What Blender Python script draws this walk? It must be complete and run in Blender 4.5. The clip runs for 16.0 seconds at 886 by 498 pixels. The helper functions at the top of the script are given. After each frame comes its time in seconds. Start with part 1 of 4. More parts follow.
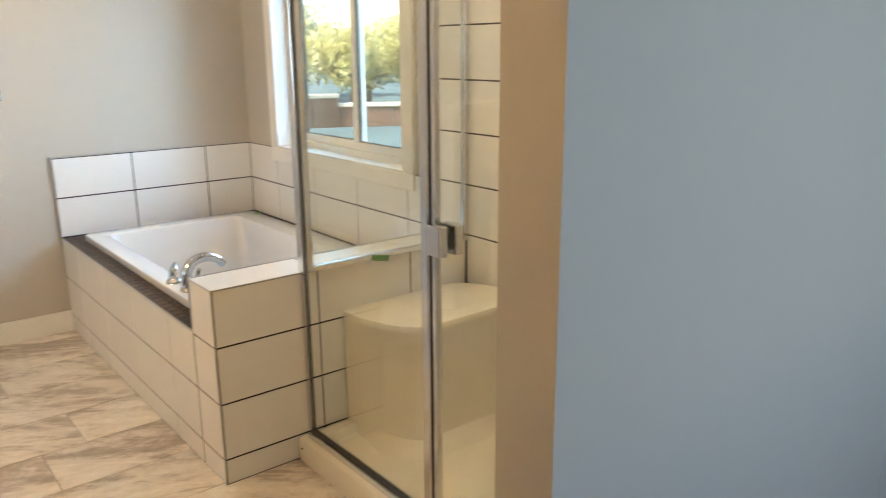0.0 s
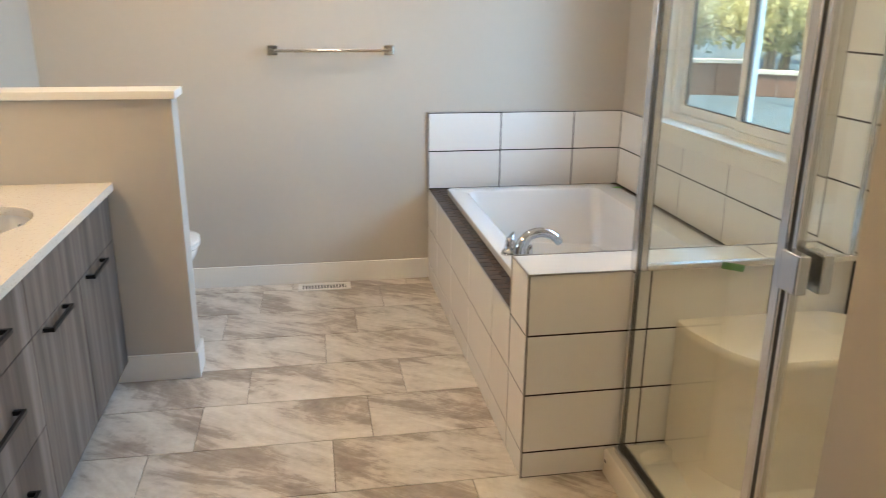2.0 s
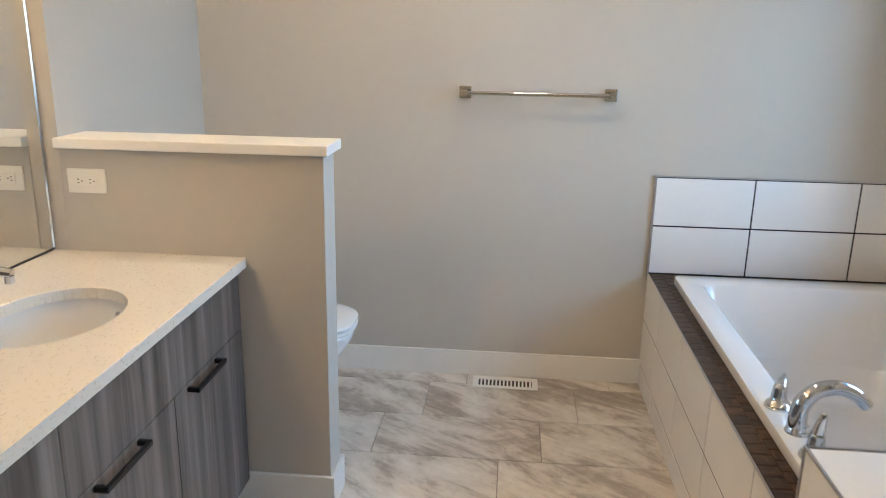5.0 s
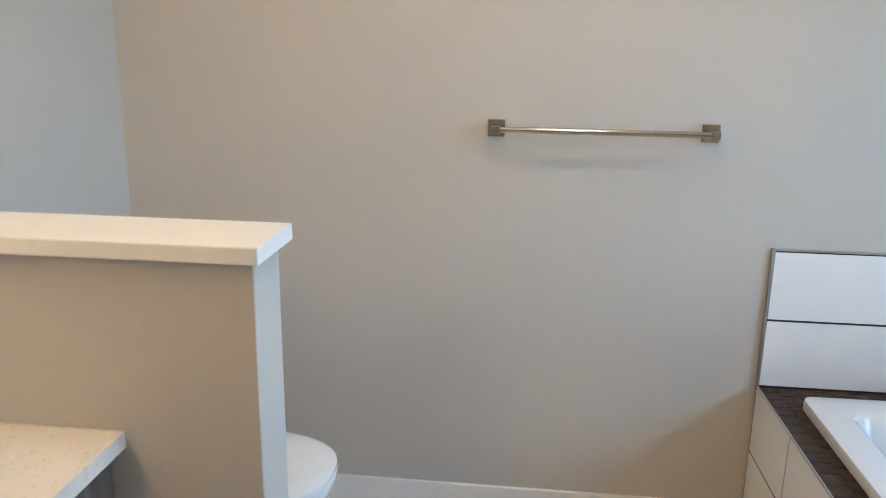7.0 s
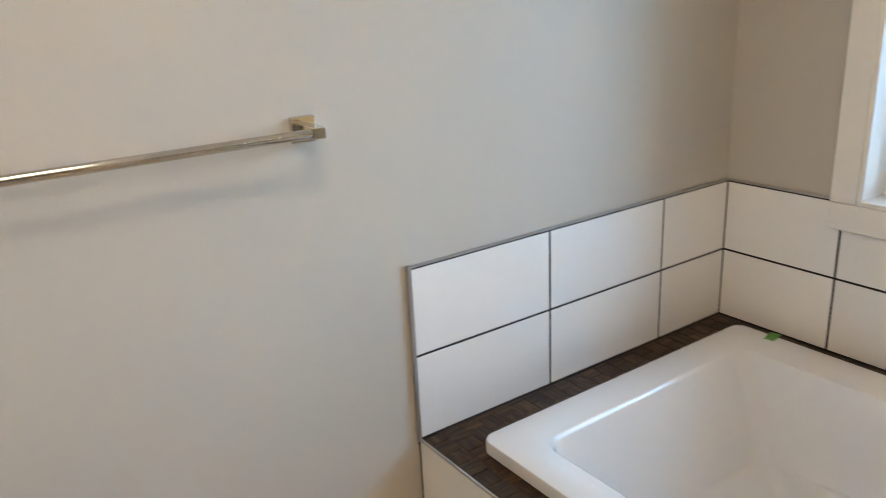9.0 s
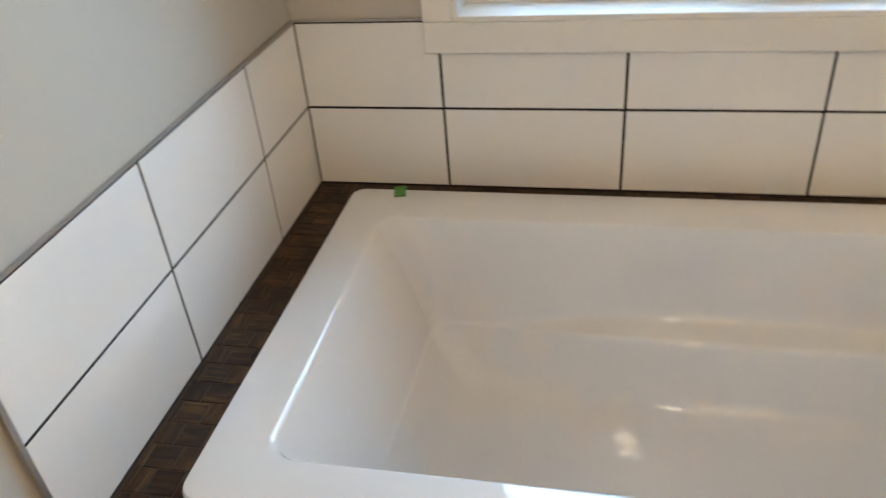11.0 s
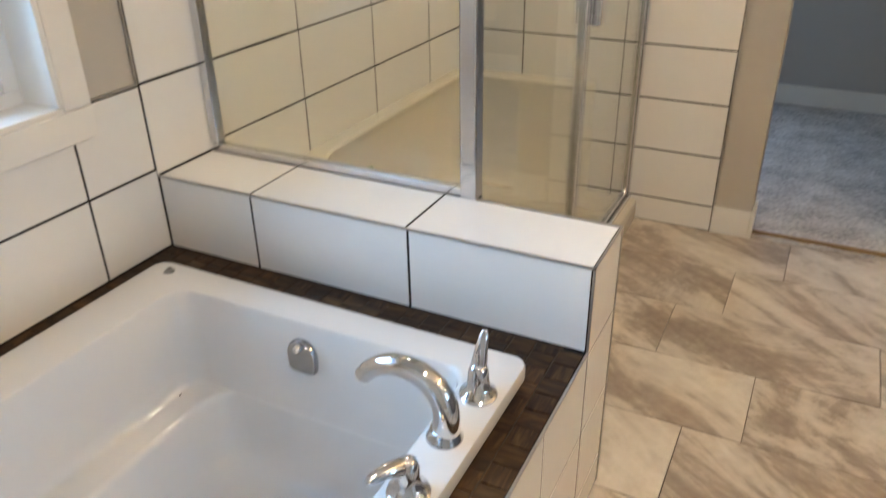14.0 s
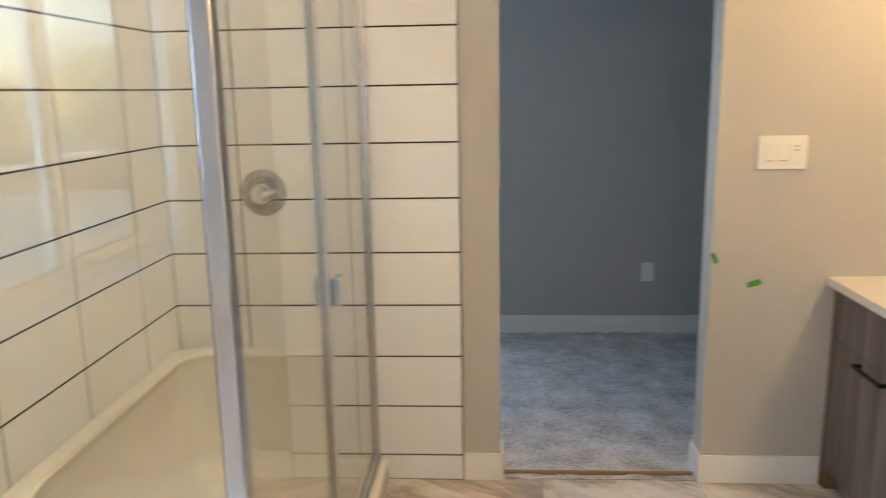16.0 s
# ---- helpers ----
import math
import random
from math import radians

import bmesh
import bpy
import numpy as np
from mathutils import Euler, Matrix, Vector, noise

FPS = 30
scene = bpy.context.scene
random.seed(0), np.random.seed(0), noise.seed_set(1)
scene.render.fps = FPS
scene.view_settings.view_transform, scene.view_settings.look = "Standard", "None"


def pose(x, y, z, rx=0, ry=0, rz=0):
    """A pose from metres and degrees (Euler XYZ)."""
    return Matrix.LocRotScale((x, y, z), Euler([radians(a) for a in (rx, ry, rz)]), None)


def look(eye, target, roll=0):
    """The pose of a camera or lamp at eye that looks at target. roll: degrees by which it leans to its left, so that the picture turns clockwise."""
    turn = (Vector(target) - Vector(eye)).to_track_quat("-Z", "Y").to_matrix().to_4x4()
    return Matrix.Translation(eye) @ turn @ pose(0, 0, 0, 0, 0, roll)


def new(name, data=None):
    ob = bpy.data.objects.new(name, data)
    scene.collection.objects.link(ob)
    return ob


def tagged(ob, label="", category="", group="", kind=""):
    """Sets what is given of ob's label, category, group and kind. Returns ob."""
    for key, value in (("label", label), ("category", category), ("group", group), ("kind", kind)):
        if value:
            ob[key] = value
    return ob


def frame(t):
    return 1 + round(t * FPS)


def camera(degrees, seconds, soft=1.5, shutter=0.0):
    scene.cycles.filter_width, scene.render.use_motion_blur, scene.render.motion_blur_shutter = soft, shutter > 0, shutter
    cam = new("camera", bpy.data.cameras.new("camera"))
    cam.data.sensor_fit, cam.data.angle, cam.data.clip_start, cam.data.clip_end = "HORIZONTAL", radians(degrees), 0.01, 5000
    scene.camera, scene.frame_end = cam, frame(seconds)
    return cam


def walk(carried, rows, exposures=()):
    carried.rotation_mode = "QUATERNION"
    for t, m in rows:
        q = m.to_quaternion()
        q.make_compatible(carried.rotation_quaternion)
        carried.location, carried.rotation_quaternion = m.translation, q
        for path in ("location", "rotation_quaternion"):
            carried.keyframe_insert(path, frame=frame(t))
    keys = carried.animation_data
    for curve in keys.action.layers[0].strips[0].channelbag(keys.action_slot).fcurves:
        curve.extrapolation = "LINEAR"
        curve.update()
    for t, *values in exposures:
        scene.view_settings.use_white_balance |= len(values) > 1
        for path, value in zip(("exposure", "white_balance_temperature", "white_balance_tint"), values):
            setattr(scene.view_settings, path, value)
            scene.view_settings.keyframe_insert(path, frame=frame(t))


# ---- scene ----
cam = camera(60.1, 16.0, 0.65, 0.42)
PATH = [
    (0, (-0.884, -2.271, 1.437), (0.333, -0.767, 0.93), -0.4),
    (0.5, (-0.808, -2.233, 1.435), (0.176, -0.57, 0.917), -0.1),
    (1, (-0.726, -2.141, 1.433), (0.039, -0.377, 0.886), 0.0),
    (1.5, (-0.688, -2.098, 1.444), (-0.122, -0.271, 0.859), -0.2),
    (2, (-0.616, -2.052, 1.447), (-0.287, -0.174, 0.843), 0.5),
    (2.5, (-0.54, -2.004, 1.445), (-0.405, -0.101, 0.845), 1.9),
    (3, (-0.521, -1.925, 1.448), (-0.529, -0.016, 0.851), 1.6),
    (3.5, (-0.534, -1.741, 1.447), (-0.592, 0.173, 0.87), 0.9),
    (4, (-0.566, -1.581, 1.452), (-0.649, 0.336, 0.888), 1.0),
    (4.2, (-0.569, -1.514, 1.448), (-0.67, 0.404, 0.889), 1.0),
    (6.5, (-0.65, -0.455, 1.439), (-0.885, 1.468, 0.944), 1.1),
    (7, (-0.695, -0.204, 1.441), (-0.903, 1.721, 0.937), 0.9),
    (7.5, (-0.781, 0.051, 1.432), (-0.768, 1.983, 0.918), 0.1),
    (8, (-0.817, 0.286, 1.424), (-0.488, 2.186, 0.893), 0.0),
    (8.5, (-0.78, 0.486, 1.451), (-0.082, 2.267, 0.867), -1.1),
    (9, (-0.783, 0.67, 1.456), (0.284, 2.237, 0.82), -2.9),
    (9.2, (-0.744, 0.722, 1.463), (0.396, 2.216, 0.78), -2.4),
    (11.5, (-0.495, 1.311, 1.364), (1.108, 1.395, 0.172), -5.0),
    (12, (-0.42, 1.318, 1.325), (1.116, 1.105, 0.061), -3.6),
    (12.5, (-0.363, 1.333, 1.33), (1.018, 0.706, 0.026), -1.8),
    (13, (-0.322, 1.371, 1.327), (0.847, 0.335, 0.078), -1.6),
    (13.5, (-0.311, 1.397, 1.357), (0.624, 0.039, 0.224), -1.3),
    (14, (-0.302, 1.405, 1.392), (0.497, -0.167, 0.448), -1.0),
    (14.5, (-0.287, 1.36, 1.431), (0.462, -0.341, 0.693), -0.6),
    (15, (-0.272, 1.327, 1.455), (0.425, -0.456, 0.875), -0.1),
    (15.5, (-0.212, 1.318, 1.474), (0.297, -0.56, 1.011), -0.3),
    (16, (-0.125, 1.275, 1.5), (-0.003, -0.678, 1.096), -1.1),
]
walk(cam, [(t, look(eye, target, roll)) for t, eye, target, roll in PATH],
     [(0, 2.44, 7200, 10), (1.5, 2.33, 6850, 10), (3, 2.2, 6500, 10), (4, 2.13, 6500, 10), (6.5, 1.98, 6250, 10), (7.5, 2.05, 6250, 10), (8.5, 2.03, 6500, 10), (9, 2.0, 6800, 10),
      (11.5, 1.97, 7200, 10), (12.5, 2.0, 6850, 10), (13.5, 2.2, 6550, 10), (14, 2.34, 6500, 10), (15, 2.55, 6350, 10), (16, 2.57, 6350, 10)])

# ---- world, sun, large lights ----
world = bpy.data.worlds.new("world")
scene.world = world
world.use_nodes = True
wn = world.node_tree.nodes
sky = wn.new("ShaderNodeTexSky")
sky.sky_type, sky.sun_disc, sky.sun_elevation, sky.sun_rotation = "NISHITA", False, radians(42), radians(-73)
world.node_tree.links.new(sky.outputs[0], wn["Background"].inputs[0])
wn["Background"].inputs[1].default_value = 0.15
sun = new("sun", bpy.data.lights.new("sun", "SUN"))
sun.data.energy, sun.data.angle, sun.data.color = 4.5, radians(3), (1, 0.93, 0.84)
sun.matrix_world = look((-30, 9, 28), (0, 0, 0))


def area_light(name, eye, target, sx, sy, power, color):
    ob = new(name, bpy.data.lights.new(name, "AREA"))
    ob.data.shape, ob.data.size, ob.data.size_y = "RECTANGLE", sx, sy
    ob.data.energy, ob.data.color = power, color
    ob.matrix_world = look(eye, target)
    return ob


YB_WINDOW = -3.5
# added area lamps in place of sky light through the two windows
area_light("window_sky_lamp", (2.9, 0.8, 2.1), (-1.5, 1.05, 1.2), 3.3, 2.1, 82, (0.36, 0.64, 1.0))
area_light("bedroom_sky_lamp", (0.62, YB_WINDOW, 1.5), (0.3, 0, 1.3), 1.0, 1.1, 3.1, (0.52, 0.71, 1.0))


# ---- materials ----
def mat(name, color, rough=0.5, metal=0.0, vary=0.06, scale=6.0, bump=0.0, bump_scale=60.0, coat=0.0, random_obj=0.0, stretch=None, spec=0.5):
    """Plain surface: base colour with two scales of noise, roughness wear and fine relief."""
    m = bpy.data.materials.new(name)
    m.use_nodes = True
    n, l = m.node_tree.nodes, m.node_tree.links
    b = n["Principled BSDF"]
    b.inputs["Roughness"].default_value, b.inputs["Metallic"].default_value = rough, metal
    b.inputs["Coat Weight"].default_value = coat
    b.inputs["Specular IOR Level"].default_value = spec
    tc = n.new("ShaderNodeTexCoord")
    mp = n.new("ShaderNodeMapping")
    l.new(tc.outputs["Object"], mp.inputs[0])
    if stretch:
        mp.inputs["Scale"].default_value = stretch
    big, small = n.new("ShaderNodeTexNoise"), n.new("ShaderNodeTexNoise")
    big.inputs["Scale"].default_value, small.inputs["Scale"].default_value = scale, scale * 9
    big.inputs["Detail"].default_value = small.inputs["Detail"].default_value = 4
    for t in (big, small):
        l.new(mp.outputs[0], t.inputs["Vector"])
    add = n.new("ShaderNodeMath")
    add.operation = "ADD"
    l.new(big.outputs[0], add.inputs[0])
    l.new(small.outputs[0], add.inputs[1])
    rng = n.new("ShaderNodeMapRange")
    rng.inputs[1].default_value, rng.inputs[2].default_value = 0.6, 1.4
    rng.inputs[3].default_value, rng.inputs[4].default_value = 1 - vary, 1 + vary
    l.new(add.outputs[0], rng.inputs[0])
    val = rng.outputs[0]
    if random_obj:
        info = n.new("ShaderNodeObjectInfo")
        r2 = n.new("ShaderNodeMapRange")
        r2.inputs[3].default_value, r2.inputs[4].default_value = 1 - random_obj, 1 + random_obj
        l.new(info.outputs["Random"], r2.inputs[0])
        mul = n.new("ShaderNodeMath")
        mul.operation = "MULTIPLY"
        l.new(val, mul.inputs[0])
        l.new(r2.outputs[0], mul.inputs[1])
        val = mul.outputs[0]
    hsv = n.new("ShaderNodeHueSaturation")
    hsv.inputs["Color"].default_value = (*color, 1)
    l.new(val, hsv.inputs["Value"])
    l.new(hsv.outputs[0], b.inputs["Base Color"])
    if bump:
        bn, bt = n.new("ShaderNodeBump"), n.new("ShaderNodeTexNoise")
        bt.inputs["Scale"].default_value, bt.inputs["Detail"].default_value = bump_scale, 5
        l.new(mp.outputs[0], bt.inputs["Vector"])
        l.new(bt.outputs[0], bn.inputs["Height"])
        bn.inputs["Strength"].default_value, bn.inputs["Distance"].default_value = bump, 0.002
        l.new(bn.outputs[0], b.inputs["Normal"])
    return m


def ramp(n, stops):
    r = n.new("ShaderNodeValToRGB")
    while len(r.color_ramp.elements) < len(stops):
        r.color_ramp.elements.new(0.5)
    for e, (p, c) in zip(r.color_ramp.elements, stops):
        e.position, e.color = p, (*c, 1)
    return r


def veined_stone():
    """Porcelain floor tile with cloudy diagonal grey-brown veins, shifted from tile to tile."""
    m = mat("veined_porcelain", (0.5, 0.45, 0.4), 0.3, spec=0.5)
    n, l = m.node_tree.nodes, m.node_tree.links
    b = n["Principled BSDF"]
    geo, info = n.new("ShaderNodeTexCoord"), n.new("ShaderNodeObjectInfo")
    off = n.new("ShaderNodeVectorMath")
    off.operation = "MULTIPLY_ADD"
    off.inputs[1].default_value = (7, 11, 37)
    sep = n.new("ShaderNodeCombineXYZ")
    for i in range(3):
        l.new(info.outputs["Random"], sep.inputs[i])
    l.new(sep.outputs[0], off.inputs[0])
    l.new(geo.outputs["Object"], off.inputs[2])
    turn = n.new("ShaderNodeMapping")
    turn.inputs["Rotation"].default_value = (0, 0, radians(33))
    l.new(off.outputs[0], turn.inputs[0])

    def noise_of(scale, stretch, detail, rough, distort):
        mp, t = n.new("ShaderNodeMapping"), n.new("ShaderNodeTexNoise")
        mp.inputs["Scale"].default_value = stretch
        l.new(turn.outputs[0], mp.inputs[0])
        l.new(mp.outputs[0], t.inputs["Vector"])
        for key, value in (("Scale", scale), ("Detail", detail), ("Roughness", rough), ("Distortion", distort)):
            t.inputs[key].default_value = value
        return t.outputs[0]

    def mix_of(op, p, q):
        t = n.new("ShaderNodeMath")
        t.operation = op
        for k, v in ((0, p), (1, q)):
            if isinstance(v, float):
                t.inputs[k].default_value = v
            else:
                l.new(v, t.inputs[k])
        return t.outputs[0]
    cloud = noise_of(1.0, (1.6, 3.4, 1), 9, 0.64, 0.9)
    streak = noise_of(1.0, (3.2, 15.0, 1), 8, 0.7, 1.1)
    val = mix_of("ADD", mix_of("MULTIPLY", cloud, 0.72), mix_of("MULTIPLY", streak, 0.28))
    r = ramp(n, [(0.385, (0.3, 0.246, 0.199)), (0.46, (0.40, 0.338, 0.28)), (0.51, (0.6, 0.54, 0.47)), (0.61, (0.74, 0.685, 0.61))])
    l.new(val, r.inputs[0])
    fine = n.new("ShaderNodeTexNoise")
    fine.inputs["Scale"].default_value, fine.inputs["Detail"].default_value = 34, 6
    l.new(off.outputs[0], fine.inputs["Vector"])
    mix = n.new("ShaderNodeMixRGB")
    mix.blend_type, mix.inputs[0].default_value = "SOFT_LIGHT", 0.4
    l.new(r.outputs[0], mix.inputs[1])
    l.new(fine.outputs[0], mix.inputs[2])
    l.new(mix.outputs[0], b.inputs["Base Color"])
    return m


def wood_laminate(name="grey_brown_laminate", axis=2, shift=1.0):
    """Grey-brown laminate with straight grain along the given axis."""
    m = mat(name, (0.16, 0.12, 0.1), 0.42, spec=0.35)
    n, l = m.node_tree.nodes, m.node_tree.links
    b = n["Principled BSDF"]
    tc, mp = n.new("ShaderNodeTexCoord"), n.new("ShaderNodeMapping")
    sc = [15.0, 15.0, 15.0]
    sc[axis] = 0.55
    mp.inputs["Scale"].default_value = sc
    l.new(tc.outputs["Object"], mp.inputs[0])
    t = n.new("ShaderNodeTexNoise")
    t.inputs["Scale"].default_value, t.inputs["Detail"].default_value, t.inputs["Roughness"].default_value = 1.0, 7, 0.66
    l.new(mp.outputs[0], t.inputs["Vector"])
    r = ramp(n, [(0.3, (0.055 * shift, 0.041 * shift, 0.033 * shift)), (0.46, (0.12 * shift, 0.093 * shift, 0.078 * shift)),
                 (0.58, (0.2 * shift, 0.163 * shift, 0.139 * shift)), (0.72, (0.28 * shift, 0.24 * shift, 0.21 * shift))])
    l.new(t.outputs[0], r.inputs[0])
    l.new(r.outputs[0], b.inputs["Base Color"])
    bn = n.new("ShaderNodeBump")
    bn.inputs["Strength"].default_value, bn.inputs["Distance"].default_value = 0.25, 0.001
    l.new(t.outputs[0], bn.inputs["Height"])
    l.new(bn.outputs[0], b.inputs["Normal"])
    return m


def quartz():
    """Cream quartz with fine brown and grey flecks."""
    m = mat("speckled_quartz", (0.72, 0.66, 0.56), 0.2, vary=0.03)
    n, l = m.node_tree.nodes, m.node_tree.links
    b = n["Principled BSDF"]
    tc = n.new("ShaderNodeTexCoord")
    v = n.new("ShaderNodeTexVoronoi")
    v.inputs["Scale"].default_value = 150
    l.new(tc.outputs["Object"], v.inputs["Vector"])
    pick = n.new("ShaderNodeTexNoise")
    pick.inputs["Scale"].default_value, pick.inputs["Detail"].default_value = 70, 3
    l.new(tc.outputs["Object"], pick.inputs["Vector"])
    lt, gt, both = n.new("ShaderNodeMath"), n.new("ShaderNodeMath"), n.new("ShaderNodeMath")
    lt.operation, gt.operation, both.operation = "LESS_THAN", "GREATER_THAN", "MULTIPLY"
    lt.inputs[1].default_value, gt.inputs[1].default_value = 0.36, 0.53
    l.new(v.outputs["Distance"], lt.inputs[0])
    l.new(pick.outputs[0], gt.inputs[0])
    l.new(lt.outputs[0], both.inputs[0])
    l.new(gt.outputs[0], both.inputs[1])
    r = ramp(n, [(0.0, (0.53, 0.44, 0.32)), (0.5, (0.62, 0.55, 0.45)), (1.0, (0.79, 0.75, 0.67))])
    l.new(v.outputs["Color"], r.inputs[0])
    base = n.new("ShaderNodeMixRGB")
    base.inputs[1].default_value = (0.72, 0.665, 0.575, 1)
    l.new(both.outputs[0], base.inputs[0])
    l.new(r.outputs[0], base.inputs[2])
    l.new(base.outputs[0], b.inputs["Base Color"])
    return m


def glass_mat(name, tint, rough=0.0):
    m = bpy.data.materials.new(name)
    m.use_nodes = True
    n, l = m.node_tree.nodes, m.node_tree.links
    n.remove(n["Principled BSDF"])
    tr, gl, mix, lw = n.new("ShaderNodeBsdfTransparent"), n.new("ShaderNodeBsdfGlossy"), n.new("ShaderNodeMixShader"), n.new("ShaderNodeLayerWeight")
    lw.inputs[0].default_value = 0.5
    pw, fr = n.new("ShaderNodeMath"), n.new("ShaderNodeMath")
    pw.operation, fr.operation, fr.use_clamp = "POWER", "MULTIPLY_ADD", True
    pw.inputs[1].default_value, fr.inputs[1].default_value, fr.inputs[2].default_value = 5, 0.94, 0.065
    l.new(lw.outputs["Facing"], pw.inputs[0])
    l.new(pw.outputs[0], fr.inputs[0])
    tr.inputs[0].default_value = (*tint, 1)
    gl.inputs["Roughness"].default_value = rough
    l.new(fr.outputs[0], mix.inputs[0])
    l.new(tr.outputs[0], mix.inputs[1])
    l.new(gl.outputs[0], mix.inputs[2])
    l.new(mix.outputs[0], n["Material Output"].inputs[0])
    return m


def mosaic_mat(name, stretch):
    """Dark brown streaked stone mosaic, each piece its own tone."""
    m = mat(name, (0.05, 0.03, 0.02), 0.4, spec=0.22)
    n, l = m.node_tree.nodes, m.node_tree.links
    b = n["Principled BSDF"]
    info, tc, mp = n.new("ShaderNodeObjectInfo"), n.new("ShaderNodeTexCoord"), n.new("ShaderNodeMapping")
    off = n.new("ShaderNodeVectorMath")
    off.operation = "MULTIPLY_ADD"
    off.inputs[1].default_value = (13, 17, 29)
    l.new(info.outputs["Random"], off.inputs[0])
    l.new(tc.outputs["Object"], off.inputs[2])
    mp.inputs["Scale"].default_value = stretch
    l.new(off.outputs[0], mp.inputs[0])
    t = n.new("ShaderNodeTexNoise")
    t.inputs["Scale"].default_value, t.inputs["Detail"].default_value, t.inputs["Distortion"].default_value = 1.0, 6, 0.6
    l.new(mp.outputs[0], t.inputs["Vector"])
    r = ramp(n, [(0.32, (0.018, 0.01, 0.006)), (0.5, (0.045, 0.025, 0.014)), (0.62, (0.078, 0.046, 0.025)), (0.74, (0.105, 0.072, 0.045))])
    l.new(t.outputs[0], r.inputs[0])
    tone = n.new("ShaderNodeMapRange")
    tone.inputs[3].default_value, tone.inputs[4].default_value = 0.55, 1.2
    l.new(info.outputs["Random"], tone.inputs[0])
    hs = n.new("ShaderNodeHueSaturation")
    hs.inputs["Saturation"].default_value = 1.2
    l.new(tone.outputs[0], hs.inputs["Value"])
    l.new(r.outputs[0], hs.inputs["Color"])
    l.new(hs.outputs[0], b.inputs["Base Color"])
    bn = n.new("ShaderNodeBump")
    bn.inputs["Strength"].default_value, bn.inputs["Distance"].default_value = 0.35, 0.002
    l.new(t.outputs[0], bn.inputs["Height"])
    l.new(bn.outputs[0], b.inputs["Normal"])
    return m


PAINT = mat("greige_wall_paint", (0.50, 0.465, 0.41), 0.62, vary=0.015, scale=3, bump=0.12, bump_scale=220, spec=0.3)
PAINT_GREY = mat("cool_grey_wall_paint", (0.44, 0.43, 0.415), 0.65, vary=0.015, scale=3, bump=0.12, bump_scale=220, spec=0.3)
CEILING = mat("ceiling_paint", (0.78, 0.77, 0.75), 0.8, vary=0.02, bump=0.3, bump_scale=120)
TRIM = mat("white_trim_paint", (0.78, 0.76, 0.72), 0.42, vary=0.015, bump=0.05)
TILE = mat("white_ceramic", (0.80, 0.785, 0.76), 0.16, vary=0.012, random_obj=0.015, bump=0.05, bump_scale=12)
GROUT = mat("dark_grout", (0.018, 0.014, 0.012), 0.85, vary=0.15, bump=0.3)
EDGE = mat("satin_metal_edge", (0.45, 0.43, 0.41), 0.4, 0.9)
STONE = veined_stone()
FLOOR_GROUT = mat("beige_grout", (0.3, 0.26, 0.22), 0.9, vary=0.15, bump=0.3)
MOSAIC = (mosaic_mat("brown_mosaic", (14, 85, 1)), mosaic_mat("brown_mosaic_crosswise", (85, 14, 1)))
MOSAIC_GROUT = mat("brown_grout", (0.05, 0.03, 0.02), 0.85, vary=0.2)
ACRYLIC = mat("white_acrylic", (0.68, 0.67, 0.66), 0.07, vary=0.006, coat=0.6)
PAN = mat("ivory_acrylic", (0.77, 0.725, 0.62), 0.14, vary=0.008, coat=0.2)
PORCELAIN = mat("white_porcelain", (0.8, 0.79, 0.77), 0.1, vary=0.006, coat=0.3)
CHROME = mat("chrome", (0.66, 0.66, 0.67), 0.05, 1.0, vary=0.02)
ALUMINIUM = mat("bright_aluminium", (0.7, 0.7, 0.71), 0.2, 1.0, vary=0.04, stretch=(1, 1, 0.05))
# chrome with dark reflections put into its colour; also greys the rim mark
CHROME_DARKENED = mat("darkened_chrome", (0.36, 0.36, 0.37), 0.1, 1.0, vary=0.03)
NICKEL = mat("polished_nickel", (0.62, 0.58, 0.52), 0.13, 1.0, vary=0.03)
GASKET = mat("dark_seal", (0.03, 0.028, 0.026), 0.5)
BRONZE = mat("dark_bronze_pull", (0.02, 0.017, 0.015), 0.38, 0.6, vary=0.1)
WOOD = wood_laminate("grey_brown_laminate", 2, 1.0)
WOOD_EDGE = mat("brown_end_panel", (0.2, 0.1, 0.05), 0.5, vary=0.25, scale=5, stretch=(6, 6, 0.4))
QUARTZ = quartz()
CARCASS = mat("cabinet_recess", (0.035, 0.028, 0.024), 0.7)
PLASTIC = mat("white_plastic", (0.78, 0.75, 0.68), 0.32, vary=0.01)
SLOT = mat("dark_slot", (0.02, 0.018, 0.016), 0.6)
TAPE = mat("green_tape", (0.07, 0.24, 0.03), 0.6, vary=0.12, scale=40, bump=0.3)
STICKER = mat("yellow_sticker", (0.75, 0.62, 0.08), 0.5, vary=0.2, scale=60)
GLASS = glass_mat("shower_glass", (0.975, 0.982, 0.955))
WINDOW_GLASS = glass_mat("window_glass", (0.95, 0.98, 0.98))
VINYL = mat("white_vinyl", (0.8, 0.81, 0.82), 0.35, vary=0.01)
MIRROR = mat("silvered_mirror", (0.87, 0.88, 0.86), 0.01, 1.0, vary=0.0)
CARPET = mat("grey_carpet", (0.52, 0.5, 0.48), 0.95, vary=0.5, scale=7, bump=1.0, bump_scale=260, spec=0.1)
STRIP = mat("oak_strip", (0.26, 0.17, 0.09), 0.5, vary=0.15, scale=20, stretch=(0.2, 4, 1))
BULB = bpy.data.materials.new("warm_bulb")
BULB.use_nodes = True
BULB.node_tree.nodes["Principled BSDF"].inputs["Emission Color"].default_value = (1.0, 0.66, 0.31, 1)
